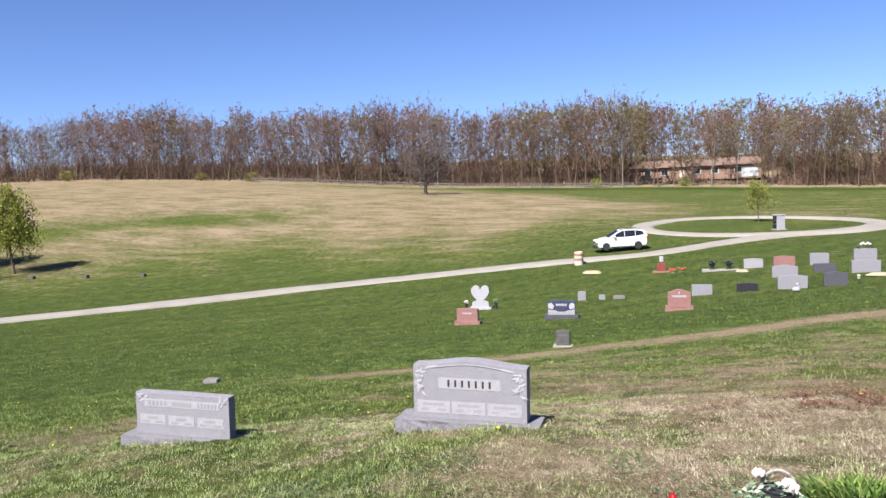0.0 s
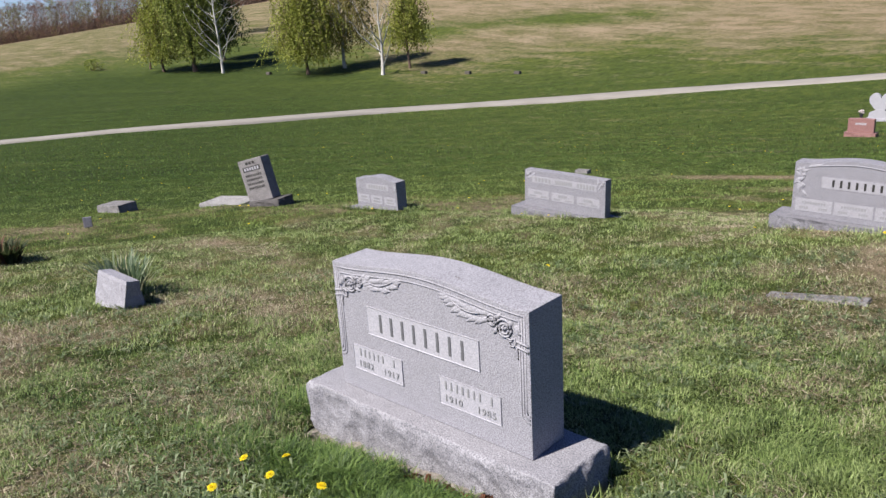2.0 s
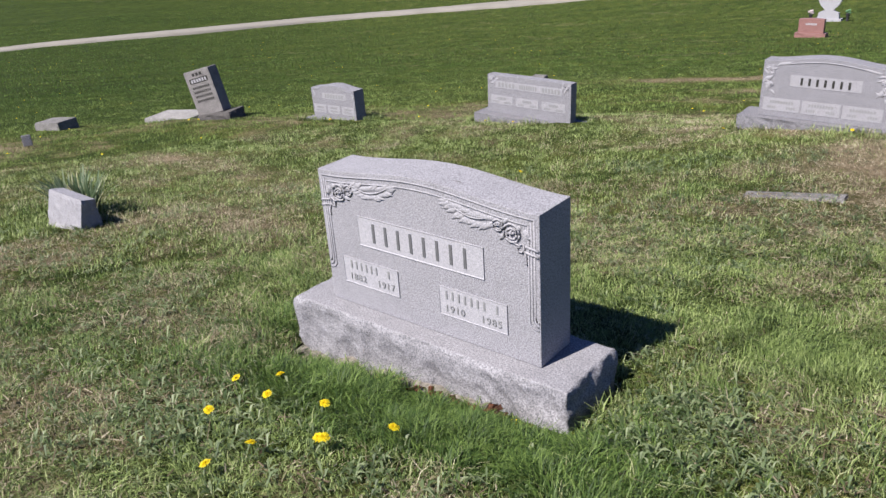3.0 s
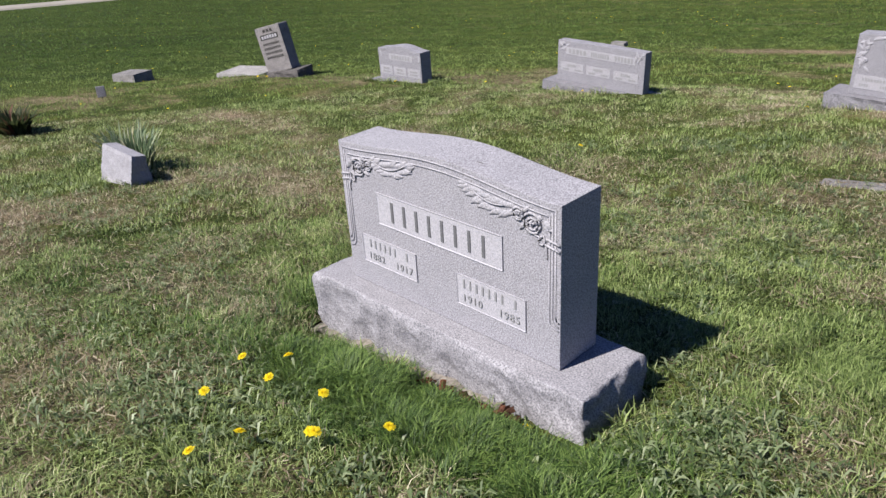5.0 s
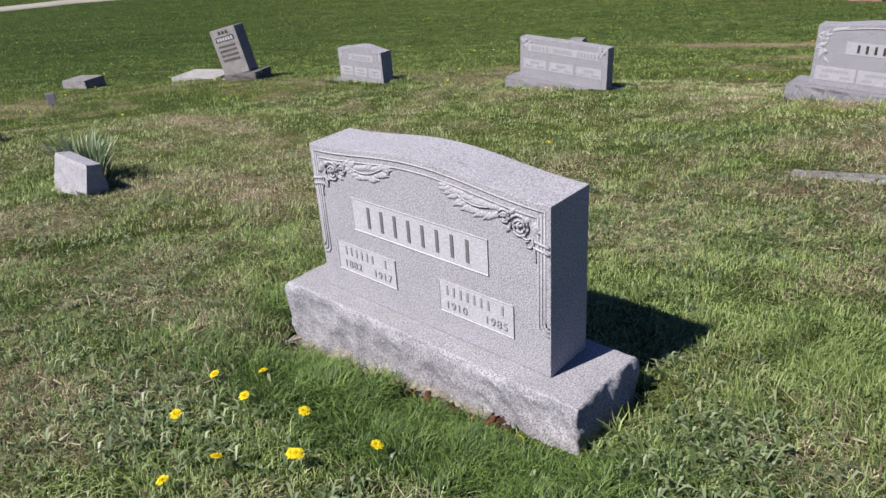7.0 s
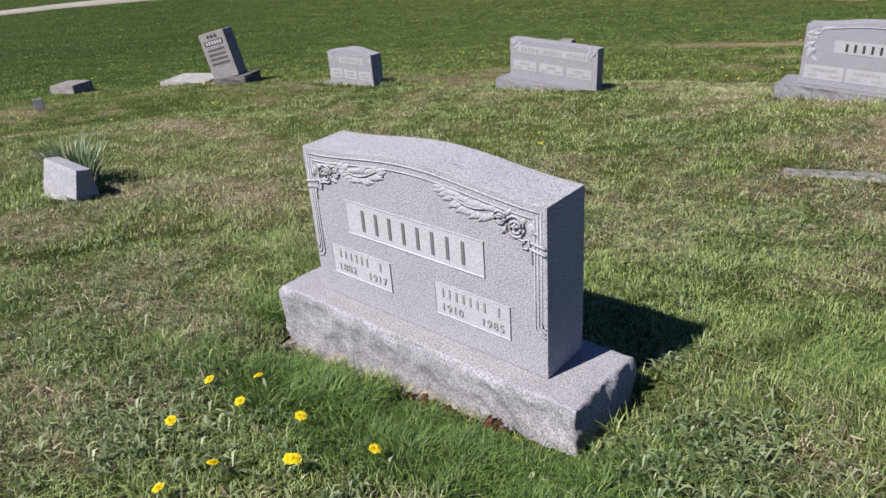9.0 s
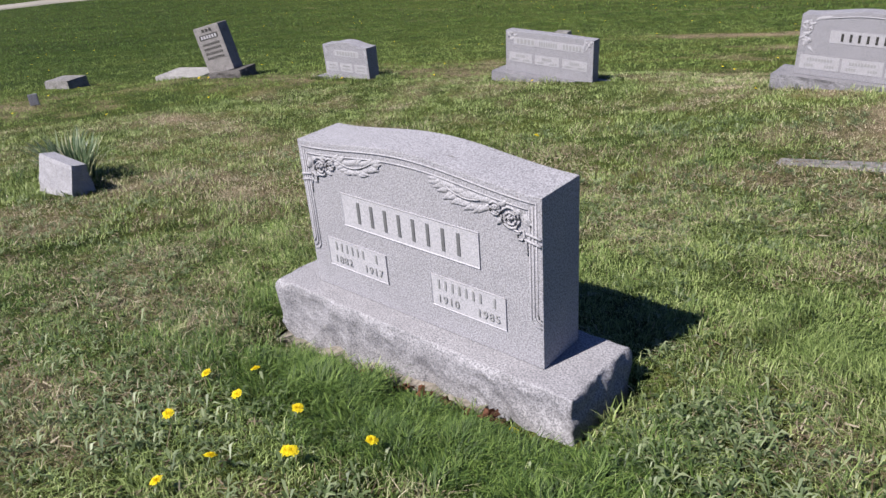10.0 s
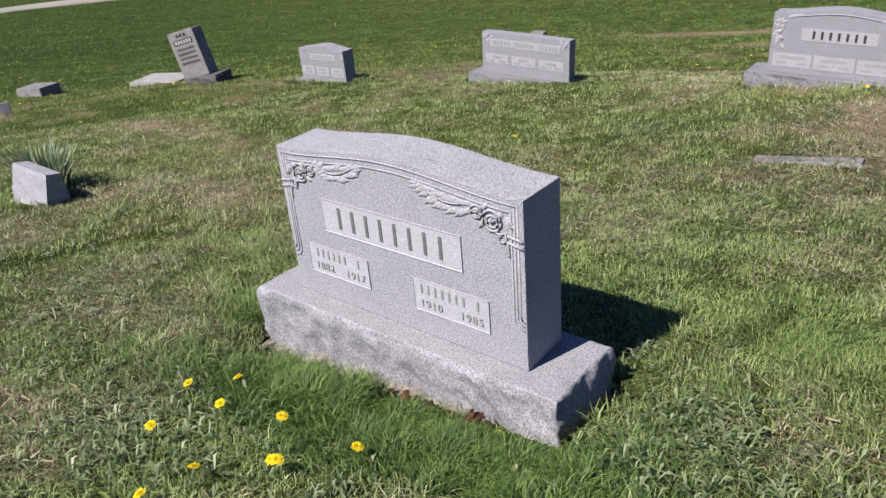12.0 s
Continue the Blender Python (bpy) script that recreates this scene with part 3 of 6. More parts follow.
def corner_spray(parent, hw, under, side, seed):
    """Carved roses, leaves and scrolls hung under the border in an upper corner; side is -1 or 1."""
    rnd = random.Random(seed)
    bm = bmesh.new()
    x = lambda v: side * (hw - v)
    for at, drop, r in ((0.112, 0.040, 0.034), (0.168, 0.026, 0.021)):
        z = under(x(at)) - drop
        ring_line(bm, x(at), z, r, 0.009, 0.008)
        ring_line(bm, x(at) + 0.002, z - 0.002, r * 0.58, 0.008, 0.009)
        rosette(bm, x(at), z, r * 0.42, 4, 0.010)
    # a folded leaf in the corner and two above the rose
    for at, drop, ln, wd, turn in ((0.060, 0.014, 0.040, 0.022, -1.2), (0.074, 0.008, 0.030, 0.018, -2.6), (0.062, 0.034, 0.034, 0.018, -0.6), (0.150, 0.010, 0.034, 0.018, 0.4), (0.140, 0.052, 0.034, 0.018, -2.5)):
        leaf_relief(bm, x(at), under(x(at)) - drop, ln, wd, turn if side > 0 else math.pi - turn, 0.010)
    # the long acanthus leaf that tapers to the middle
    for i in range(13):
        u = i / 12
        at = 0.180 + 0.205 * u
        deep = 0.046 * math.sin(math.pi * (0.15 + 0.80 * u)) + 0.006
        for row in range(2):
            turn = math.pi - 0.25 + 0.45 * row + rnd.uniform(-0.25, 0.25)
            leaf_relief(bm, x(at), under(x(at)) - deep * (0.35 + 0.6 * row), 0.048, 0.020, turn if side > 0 else math.pi - turn, 0.009)
    ribbon(bm, [(x(0.19 + 0.20 * u), under(x(0.19 + 0.20 * u)) - 0.030 * math.sin(math.pi * u) - 0.004) for u in np.linspace(0, 1, 9)], 0.006, 0.009)
    ribbon(bm, [(x(0.385 + 0.028 * math.sin(t * 2.4)), under(x(0.39)) - 0.004 - 0.022 * t) for t in np.linspace(0, 1, 7)], 0.005, 0.007)
    # the scroll that runs down to the upright border
    ribbon(bm, [(x(0.112), under(x(0.1)) - 0.072), (x(0.082), under(x(0.1)) - 0.080), (x(0.066), 0.480), (x(0.060), 0.462), (x(0.068), 0.446), (x(0.084), 0.446), (x(0.088), 0.462), (x(0.078), 0.468)], 0.007, 0.007)
    ribbon(bm, [(x(0.060), 0.455), (x(0.052), 0.430), (x(0.050), 0.400)], 0.006, 0.006)
    bmesh.ops.recalc_face_normals(bm, faces=bm.faces)
    return part("carving", bm, CARVING, parent, "carved roses, leaves and scrolls", smooth=True)


# the large monument in front
main = plot_stone("headstone", pose(0, 0, 0), "large light grey granite double headstone on rock-pitched base", 0.5335, 0.596, 0.042, 0.207, (-0.694, 0.691, -0.089, 0.263), 3, 0.019, 0.38)
HW = 0.5335
name_plate = plate("panel", -0.332, 0.297, 0.298, 0.427, PANEL, main, 0.0025, 0.006)
bars("name_bars", -0.280, 0.245, 0.322, 0.405, 8, CUT, name_plate, -0.0035, 0.80)
left_plate = plate("panel", -0.442, -0.135, 0.105, 0.224, PANEL, main, 0.0025, 0.003)
bars("name_bars", -0.41, -0.24, 0.176, 0.210, 6, CUT_PALE, left_plate, -0.0035, 0.74)
bars("name_bars", -0.20, -0.172, 0.176, 0.210, 1, CUT_PALE, left_plate, -0.0035, 0.74)
figures("digit", "1882", -0.415, 0.125, 0.042, CUT_PALE, left_plate)
figures("digit", "1917", -0.155, 0.125, 0.042, CUT_PALE, left_plate, align="RIGHT")
right_plate = plate("panel", 0.077, 0.393, 0.096, 0.2185, PANEL, main, 0.0025, 0.003)
bars("name_bars", 0.097, 0.305, 0.168, 0.204, 7, CUT_PALE, right_plate, -0.0035, 0.74)
bars("name_bars", 0.335, 0.362, 0.168, 0.204, 1, CUT_PALE, right_plate, -0.0035, 0.74)
figures("digit", "1910", 0.10, 0.115, 0.042, CUT_PALE, right_plate)
figures("digit", "1985", 0.372, 0.115, 0.042, CUT_PALE, right_plate, align="RIGHT")
edge = bmesh.new()
swell = lambda x, drop: 0.596 - drop + 0.042 * (0.5 + 0.5 * math.cos(math.pi * x / HW))
corner_spray(main, HW, lambda v: swell(v, 0.050), -1, 4)
corner_spray(main, HW, lambda v: swell(v, 0.050), 1, 5)
for drop, inset in ((0.022, 0.020), (0.046, 0.044)):
    ribbon(edge, [(x, swell(x, drop)) for x in np.linspace(-HW + inset, HW - inset, 25)], 0.0055, 0.004)
for s in (-1, 1):
    for inset, low in ((0.020, 0.205), (0.032, 0.190), (0.044, 0.175)):
        ribbon(edge, [(s * (HW - inset), 0.596 - inset), (s * (HW - inset), low), (s * (HW - inset * 0.75), low - 0.018), (s * (HW - 0.006), low - 0.024)], 0.0055, 0.004)
    ribbon(edge, [(s * (HW - 0.004), 0.462), (s * (HW - 0.056), 0.472)], 0.009, 0.006)
    ribbon(edge, [(s * (HW - 0.004), 0.440), (s * (HW - 0.056), 0.450)], 0.009, 0.006)
part("border", edge, CARVING, main, "raised double border line", smooth=True)
tagged(main, "large light grey granite double headstone with carved roses on rough base")

MORTAR = material("crumbled_mortar", plain((0.17, 0.15, 0.132), 0.5, 40.0, 0.8), 0.95)
footing = bmesh.new()
block(1.06, 0.09, 0.12, (-0.16, -0.096, -0.335), 0.0, footing)
bmesh.ops.subdivide_edges(footing, edges=[e for e in footing.edges if e.calc_length() > 0.5], cuts=90)
bmesh.ops.subdivide_edges(footing, edges=[e for e in footing.edges if abs(e.verts[0].co.z - e.verts[1].co.z) > 0.1 or abs(e.verts[0].co.y - e.verts[1].co.y) > 0.05], cuts=3, use_grid_fill=True)
for v in footing.verts:
    if v.co.z > -0.24:
        v.co.z = float(soil(v.co.x, -0.13)) + 0.034 + 0.030 * noise.noise(Vector((v.co.x * 9, 3, 0)))
    v.co += Vector((0, 0.030 * noise.noise(v.co * 13) + 0.010 * noise.noise(v.co * 45), 0.012 * noise.noise(v.co * 27 + Vector((3, 0, 0)))))
part("footing", footing, MORTAR, main, "crumbling pale mortar under the base")

# the triple stone with the swelling top
triple = plot_stone("headstone", pose(-0.07, 6.30, -0.742, 0, 1.3, 0), "wide grey granite family headstone with three white panels", 0.612, 0.575, 0.058, 0.2, (-0.80, 0.755, -0.10, 0.30), 7, 0.016, 0.30, mat=GREY_ROW)
tp = plate("panel", -0.335, 0.335, 0.330, 0.448, PANEL_ROW, triple, 0.003)
bars("name_bars", -0.26, 0.26, 0.352, 0.425, 7, CUT_DARK, tp, -0.004, 0.70)
for i in range(3):
    c = -0.392 + 0.384 * i
    q = plate("panel", c - 0.182, c + 0.182, 0.062, 0.196, PANEL_ROW, triple, 0.003)
    bars("name_bars", c - 0.12, c + 0.12, 0.142, 0.168, 9, CUT_PALE, q, -0.004, 0.35, 0.0015)
    bars("date_bars", c - 0.14, c - 0.05, 0.088, 0.112, 4, CUT_PALE, q, -0.004, 0.35, 0.0015)
    bars("date_bars", c + 0.05, c + 0.14, 0.088, 0.112, 4, CUT_PALE, q, -0.004, 0.35, 0.0015)
for s in (-1, 1):
    bm = bmesh.new()
    rnd = random.Random(20 + s)
    for i in range(16):
        leaf_relief(bm, s * (0.56 - 0.05 * rnd.random()), 0.52 - 0.016 * i, 0.075, 0.028, rnd.uniform(0, 6.28), 0.012)
    for i in range(4):
        rosette(bm, s * (0.545 - 0.03 * (i % 2)), 0.50 - 0.055 * i, 0.026)
    for i in range(4):
        leaf_relief(bm, s * (0.48 - 0.03 * i), 0.53 + 0.006 * i, 0.07, 0.025, math.pi / 2 + s * 1.2, 0.010)
    part("carving", bm, CARVING, triple, "carved flower spray", smooth=True)
bm = bmesh.new()
ribbon(bm, [(x, 0.535 + 0.058 * (0.5 + 0.5 * math.cos(math.pi * x / 0.612))) for x in np.linspace(-0.40, 0.40, 17)], 0.010, 0.006)
part("border", bm, CARVING, triple, smooth=True)

# the long level-topped stone
long_stone = plot_stone("headstone", pose(-3.575, 6.30, -1.09, 0, 1.6, 0), "long level-topped grey granite headstone with inscribed panels", 0.628, 0.506, 0.004, 0.135, (-0.78, 0.75, -0.11, 0.25), 11, 0.010, 0.30, mat=GREY_ROW)
lp = plate("panel", -0.505, 0.50, 0.343, 0.435, PANEL_ROW, long_stone, 0.003)
for c, n in ((-0.33, 5), (0.0, 8), (0.34, 6)):
    bars("name_bars", c - 0.135, c + 0.135, 0.361, 0.415, n, CUT_PALE, lp, -0.004, 0.4)
for i in range(3):
    c = -0.405 + 0.392 * i
    q = plate("panel", c - 0.172, c + 0.172, 0.128, 0.245, PANEL_ROW, long_stone, 0.003)
    bars("name_bars", c - 0.07, c + 0.07, 0.189, 0.219, 5, CUT_PALE, q, -0.004, 0.35)
    bars("date_bars", c - 0.14, c - 0.04, 0.147, 0.169, 4, CUT_PALE, q, -0.004, 0.35)
    bars("date_bars", c + 0.04, c + 0.14, 0.147, 0.169, 4, CUT_PALE, q, -0.004, 0.35)
for s in (-1, 1):
    bm = bmesh.new()
    rnd = random.Random(30 + s)
    for i in range(10):
        leaf_relief(bm, s * (0.575 - 0.01 * i), 0.473 - 0.018 * (i % 6), 0.055, 0.022, rnd.uniform(0, 6.28), 0.010)
    rosette(bm, s * 0.575, 0.443, 0.026)
    rosette(bm, s * 0.54, 0.468, 0.02)
    part("carving", bm, CARVING, long_stone, "carved corner leaves", smooth=True)

# the smaller arched stone
arched = plot_stone("headstone", pose(-6.56, 5.70, -1.30, 0, -1.0, 0), "small grey granite headstone with gently arched top", 0.445, 0.45, 0.055, 0.2, (-0.57, 0.48, -0.08, 0.28), 15, 0.012, 0.28, mat=GREY_ROW)
ap = plate("panel", -0.215, 0.275, 0.30, 0.39, PANEL_ROW, arched, 0.003)
bars("name_bars", -0.17, 0.23, 0.317, 0.373, 7, CUT_PALE, ap, -0.004, 0.4)
for i in range(3):
    c = -0.29 + 0.29 * i
    q = plate("panel", c - 0.125, c + 0.125, 0.085, 0.21, PANEL_ROW, arched, 0.003)
    bars("name_bars", c - 0.07, c + 0.07, 0.155, 0.18, 6, CUT_PALE, q, -0.004, 0.35)
    bars("date_bars", c - 0.08, c + 0.08, 0.11, 0.133, 6, CUT_PALE, q, -0.004, 0.4)
for s in (-1, 1):
    bm = bmesh.new()
    for i in range(5):
        leaf_relief(bm, s * 0.40, 0.415 - 0.025 * i, 0.05, 0.02, -1.5 + 0.6 * i, 0.008)
    ribbon(bm, [(s * 0.40, 0.425), (s * 0.25, 0.45)], 0.010, 0.005)
    part("carving", bm, CARVING, arched, "carved corner leaves", smooth=True)

# the leaning old stone
leaning = thing("leaning_headstone", pose(-9.50, 5.62, -1.52), "old dark granite headstone leaning hard on a tilted base", "headstone", "headstones of the plot")
bm = outline([(-0.26, 0), (0.26, 0), (0.26, 0.75), (0.25, 0.765), (-0.25, 0.765), (-0.26, 0.75)], 0.25, 0.010)
die = part("die", bm, MARBLE_OLD, leaning)
die.matrix_local = pose(-0.05, 0, 0.0, -2, -13.5, 20)
# base darker than the die: shade of its right side put into the colour
foot = part("base", pitched(0.66, 0.46, 0.42, 11, 0.03, 21), DARK_GRANITE, leaning)
foot.matrix_local = pose(0.06, 0.12, 0.03, 0, -8.0, 18)
tablet = plate("panel", -0.19, 0.19, 0.55, 0.635, CUT_DARK, die, 0.003)
bars("name_bars", -0.17, 0.17, 0.565, 0.62, 6, PANEL, tablet, -0.004, 0.35)
bars("name_bars", -0.11, 0.11, 0.67, 0.72, 3, CUT_DARK, die, -0.002, 0.3)
for i in range(4):
    bars("name_bars", -0.18, 0.18, 0.455 - 0.075 * i, 0.495 - 0.075 * i, 9, CUT_DARK, die, -0.002, 0.35)

# low stones and slabs
def rough_block(name, m, w, d, h, label, mat, seed, category="grave marker", front_lean=0.0, group=""):
    ob = thing(name, m, label, category, group)
    bm = pitched(w, d, h + 0.1, 14, 0.014, seed, 0.006)
    for v in bm.verts:
        v.co.z += h
        rise = min(1, max(0, v.co.z) / h)
        v.co.y = d / 2 - (d / 2 - v.co.y) * (1 - front_lean * rise) if front_lean >= 0 else (d / 2 + v.co.y) * (1 + front_lean * rise) - d / 2
    part("stone", bm, mat, ob)
    return ob


rough_block("grave_marker", pose(-4.17, 0.56, -0.665, -13, 5, 5), 0.42, 0.22, 0.31, "rough light grey block marker before daffodil leaves", GREY_DIE, 31, front_lean=-0.45)
rough_block("grave_marker", pose(-12.67, 4.40, -1.87, 0, -4, 12), 0.64, 0.42, 0.19, "low weathered grey stone block lying in the grass", GREY_DULL, 33)
rough_block("stone_slab", pose(-10.75, 5.75, -1.84, 3, -5, 6), 1.25, 0.55, 0.16, "pale weathered slab slumped beside the leaning stone", FLAT_STONE, 35, "stone slab")
rough_block("grave_marker", pose(0.45, 3.56, -0.590, -7, -6.5, 4), 0.68, 0.16, 0.06, "flat grey stone marker sunk into the turf", GREY_DULL, 37)
rough_block("grave_marker", pose(-8.0, 13.7, -2.48, 0, 0, 8), 0.32, 0.22, 0.09, "small low grey stone block on the lawn", GREY_DULL, 39)
# ---- stones down the slope ----
GLASS = material("tinted_glass", plain((0.012, 0.014, 0.018), 0.2, 3.0), 0.12, 0.0, 0.35)
PAINT = material("white_car_paint", plain((0.42, 0.43, 0.445), 0.02, 3.0), 0.22, 0.0, 0.5)
TRIM = material("black_plastic", plain((0.025, 0.025, 0.027), 0.2, 20.0), 0.6)
RUBBER = material("tyre_rubber", plain((0.02, 0.02, 0.02), 0.2, 20.0), 0.85)
ALLOY = material("alloy_rim", plain((0.55, 0.56, 0.58), 0.05, 20.0), 0.3, 0.9)
LAMP_GLASS = material("lamp_glass", plain((0.70, 0.72, 0.75), 0.1, 20.0), 0.1, 0.0, 0.6)
RED_LAMP = material("red_plastic", plain((0.22, 0.008, 0.010), 0.3, 40.0), 0.2)
SILK_RED = material("red_silk_flowers", plain((0.36, 0.06, 0.04), 0.4, 30.0), 0.8)
SILK_WHITE = material("white_silk_flowers", plain((0.50, 0.42, 0.44), 0.2, 40.0), 0.8)
SILK_GREEN = material("green_silk_leaves", plain((0.10, 0.20, 0.10), 0.3, 30.0), 0.7)
VARIEGATED = material("variegated_ivy", leafy([(0.0, (0.062, 0.124, 0.062)), (0.5, (0.149, 0.223, 0.136)), (0.75, (0.384, 0.422, 0.347)), (1.0, (0.434, 0.459, 0.397))]), 0.6)
SILK_DARK = material("dark_faded_foliage", plain((0.045, 0.062, 0.045), 0.4, 30.0), 0.8)
SAND = material("pale_sand", plain((0.27, 0.235, 0.165), 0.2, 8.0, 0.4), 0.95)
WICKER = material("grey_wicker", plain((0.248, 0.229, 0.211), 0.25, 60.0, 0.3), 0.85)
RUST = material("rusty_paint", plain((0.26, 0.135, 0.098), 0.35, 6.0, 0.2), 0.7)
CREAM = material("cream_paint", plain((0.422, 0.372, 0.322), 0.2, 5.0, 0.1), 0.7)


def placed(x, y, turn=0.0, sink=0.0, lean=0.0):
    """A pose on the ground."""
    return pose(x, y, float(land(x, y)) - sink, 0, lean, turn)


def small_stone(x, y, w, h, d, mat, label, rise=0.03, base=True, turn=0.0, text=None, text_mat=None, group="headstones down the slope", base_mat=None):
    ob = thing("headstone", placed(x, y, turn), label, "headstone", group)
    w, h = w * 0.87, h * 0.9
    text = text and [0.87 * c for c in text[:2]] + [0.9 * c for c in text[2:4]] + [text[4]]
    up = 0.14 if base else -0.05
    die = part("die", outline(serp(w / 2, h, rise, 12), d, 0.01), mat, ob)
    die.location = (0, 0, up)
    if base:
        foot = part("base", pitched(w * 1.22, d + 0.16, 0.30, 5, 0.015, x + y), base_mat or mat, ob)
        foot.location = (0, d / 2, up)
    if text:
        x0, x1, z0, z1, n = text
        bars("name_bars", x0, x1, z0, z1, n, text_mat or PANEL, die, -0.004, 0.25, 0.006)
    return ob


small_stone(-5.98, 29.3, 1.02, 0.56, 0.22, PINK, "pink granite headstone on a pale base", 0.02, True, text=(-0.22, 0.22, 0.32, 0.40, 7))
# the heart stone
hx, hy = -6.9, 35.6
heart = thing("heart_headstone", placed(hx, hy) @ Matrix.Diagonal((0.88, 0.9, 0.92, 1)), "white marble headstone carved as a heart", "headstone", "headstones down the slope")
pts = []
for i in range(40):
    a = 2 * math.pi * i / 40
    pts.append((0.047 * 0.70 * 16 * math.sin(a) ** 3, 0.62 + 0.037 * (13 * math.cos(a) - 5 * math.cos(2 * a) - 2 * math.cos(3 * a) - math.cos(4 * a))))
part("heart", outline(pts[::-1], 0.2, 0.01), WHITE_STONE, heart).location = (0, 0, 0.20)
part("die", outline([(-0.52, 0), (0.52, 0), (0.46, 0.30), (0.26, 0.38), (0.14, 0.46), (-0.14, 0.46), (-0.26, 0.38), (-0.46, 0.30)], 0.22, 0.01), WHITE_STONE, heart).location = (0, -0.012, 0.06)
part("base", block(1.25, 0.42, 0.16, (0, 0.11, -0.08), 0.01), WHITE_STONE, heart)
for vx in (-0.72, 0.78):
    vase = thing("flower_vase", placed(hx + vx, hy), "small dark vase with pale flowers beside the heart stone", "vase")
    part("vase", turned([(0.06, -0.02), (0.05, 0.10), (0.09, 0.28), (0.08, 0.29)], 10), TRIM, vase)
    bm = bmesh.new()
    for i in range(7):
        bmesh.ops.create_icosphere(bm, subdivisions=1, radius=0.05, matrix=Matrix.Translation((0.08 * math.cos(i * 2.4), 0.08 * math.sin(i * 2.4), 0.33 + 0.05 * (i % 3))))
    part("flowers", bm, SILK_WHITE if vx < 0 else SILK_GREEN, vase)

navy = small_stone(-2.2, 30.2, 1.30, 0.60, 0.22, NAVY, "dark blue polished granite headstone with carved pale ends", 0.05, True, text=(-0.26, 0.26, 0.40, 0.50, 5), base_mat=SLATE)
for s in (-1, 1):
    bm = outline([(s * 0.54, 0.27), (s * 0.35, 0.22), (s * 0.30, 0.36), (s * 0.40, 0.49), (s * 0.54, 0.45)], 0.01, 0)
    carv = part("carving", bm, PANEL, navy, "pale carved flower end")
    carv.location = (0, -0.006, 0.14)
part("carving", outline([(-0.55, 0.0), (0.55, 0.0), (0.55, 0.22), (0.26, 0.18), (0.14, 0.12), (-0.14, 0.12), (-0.26, 0.18), (-0.55, 0.22)], 0.01, 0), GREY_DIE, navy, "frosted grey lower band").location = (0, -0.006, 0.14)

pk = small_stone(2.46, 30.8, 1.02, 0.62, 0.22, PINK, "pink granite headstone with a peaked top on a pale base", 0.12, True, text=(-0.32, 0.32, 0.40, 0.49, 9))
part("cross", block(0.04, 0.006, 0.10, (0, -0.004, 0.63), 0), PANEL, pk)
# the brown upright stone on the lip of the plot
lip = small_stone(-0.62, 18.2, 0.40, 0.52, 0.16, DARK_GRANITE, "small brown-grey upright headstone on a pale footing", 0.02, False)
part("base", block(0.50, 0.30, 0.20, (0, 0.08, -0.15), 0.01), CONCRETE, lip)
bars("name_bars", -0.10, 0.10, 0.30, 0.36, 4, CUT, lip, -0.004, 0.3)
for x, y, w, h, d, mat, label, rise, base in (
    (3.57, 36.2, 1.05, 0.58, 0.2, PALE_DIE, "pale grey granite headstone, square and plain", 0.01, False),
    (5.55, 36.2, 1.05, 0.44, 0.2, BLACK, "low black polished granite headstone with a shaped top", 0.03, False),
    (7.42, 35.9, 1.42, 0.66, 0.22, PALE_DIE, "wide light grey granite headstone", 0.05, False),
    (7.75, 40.6, 1.38, 0.62, 0.22, PALE_DIE, "light grey granite headstone with rounded shoulders", 0.08, False),
    (8.25, 44.4, 1.25, 0.70, 0.22, PINK, "rose-pink granite headstone beside white flowers", 0.04, False),
    (9.20, 36.0, 1.12, 0.64, 0.2, SLATE, "dark slate-grey headstone with an arched top", 0.06, False),
    (9.75, 41.4, 1.20, 0.52, 0.2, SLATE, "low dark slate-grey headstone", 0.02, False),
    (10.05, 44.6, 1.10, 0.74, 0.2, PALE_DIE, "light grey granite headstone, tall and plain", 0.02, False),
    (11.40, 40.4, 1.48, 0.70, 0.22, PALE_DIE, "wide light grey granite headstone beside the sand patch", 0.04, False),
    (12.4, 45.0, 1.30, 0.82, 0.22, PALE_DIE, "light grey headstone topped with a dark wreath", 0.02, False),
    (6.70, 44.8, 1.15, 0.60, 0.22, GREY_DIE, "grey granite headstone beside a pale slab", 0.04, False),
    (-2.05, 36.9, 0.44, 0.55, 0.12, PALE_DIE, "small white upright tablet headstone", 0.01, False),
    (-1.06, 36.8, 0.34, 0.32, 0.12, PALE_DIE, "small low white marker stone", 0.005, False),
    (-0.24, 36.7, 0.62, 0.22, 0.25, GREY_DULL, "low grey slanted marker stone", 0.01, False),
):
    small_stone(x, y, w, h, d, mat, label, rise, base)
# the red stone with flowers
red = small_stone(1.73, 45.5, 0.55, 0.62, 0.18, RED_STONE, "dark red headstone carrying a small pale portrait plate", 0.03, False)
part("photo_plate", block(0.22, 0.03, 0.34, (0, 0.08, 0.60), 0.01), WHITE_STONE, red, "small pale plate")
part("base", block(1.3, 0.4, 0.12, (0.15, 0.1, -0.07), 0.01), PINK, red)


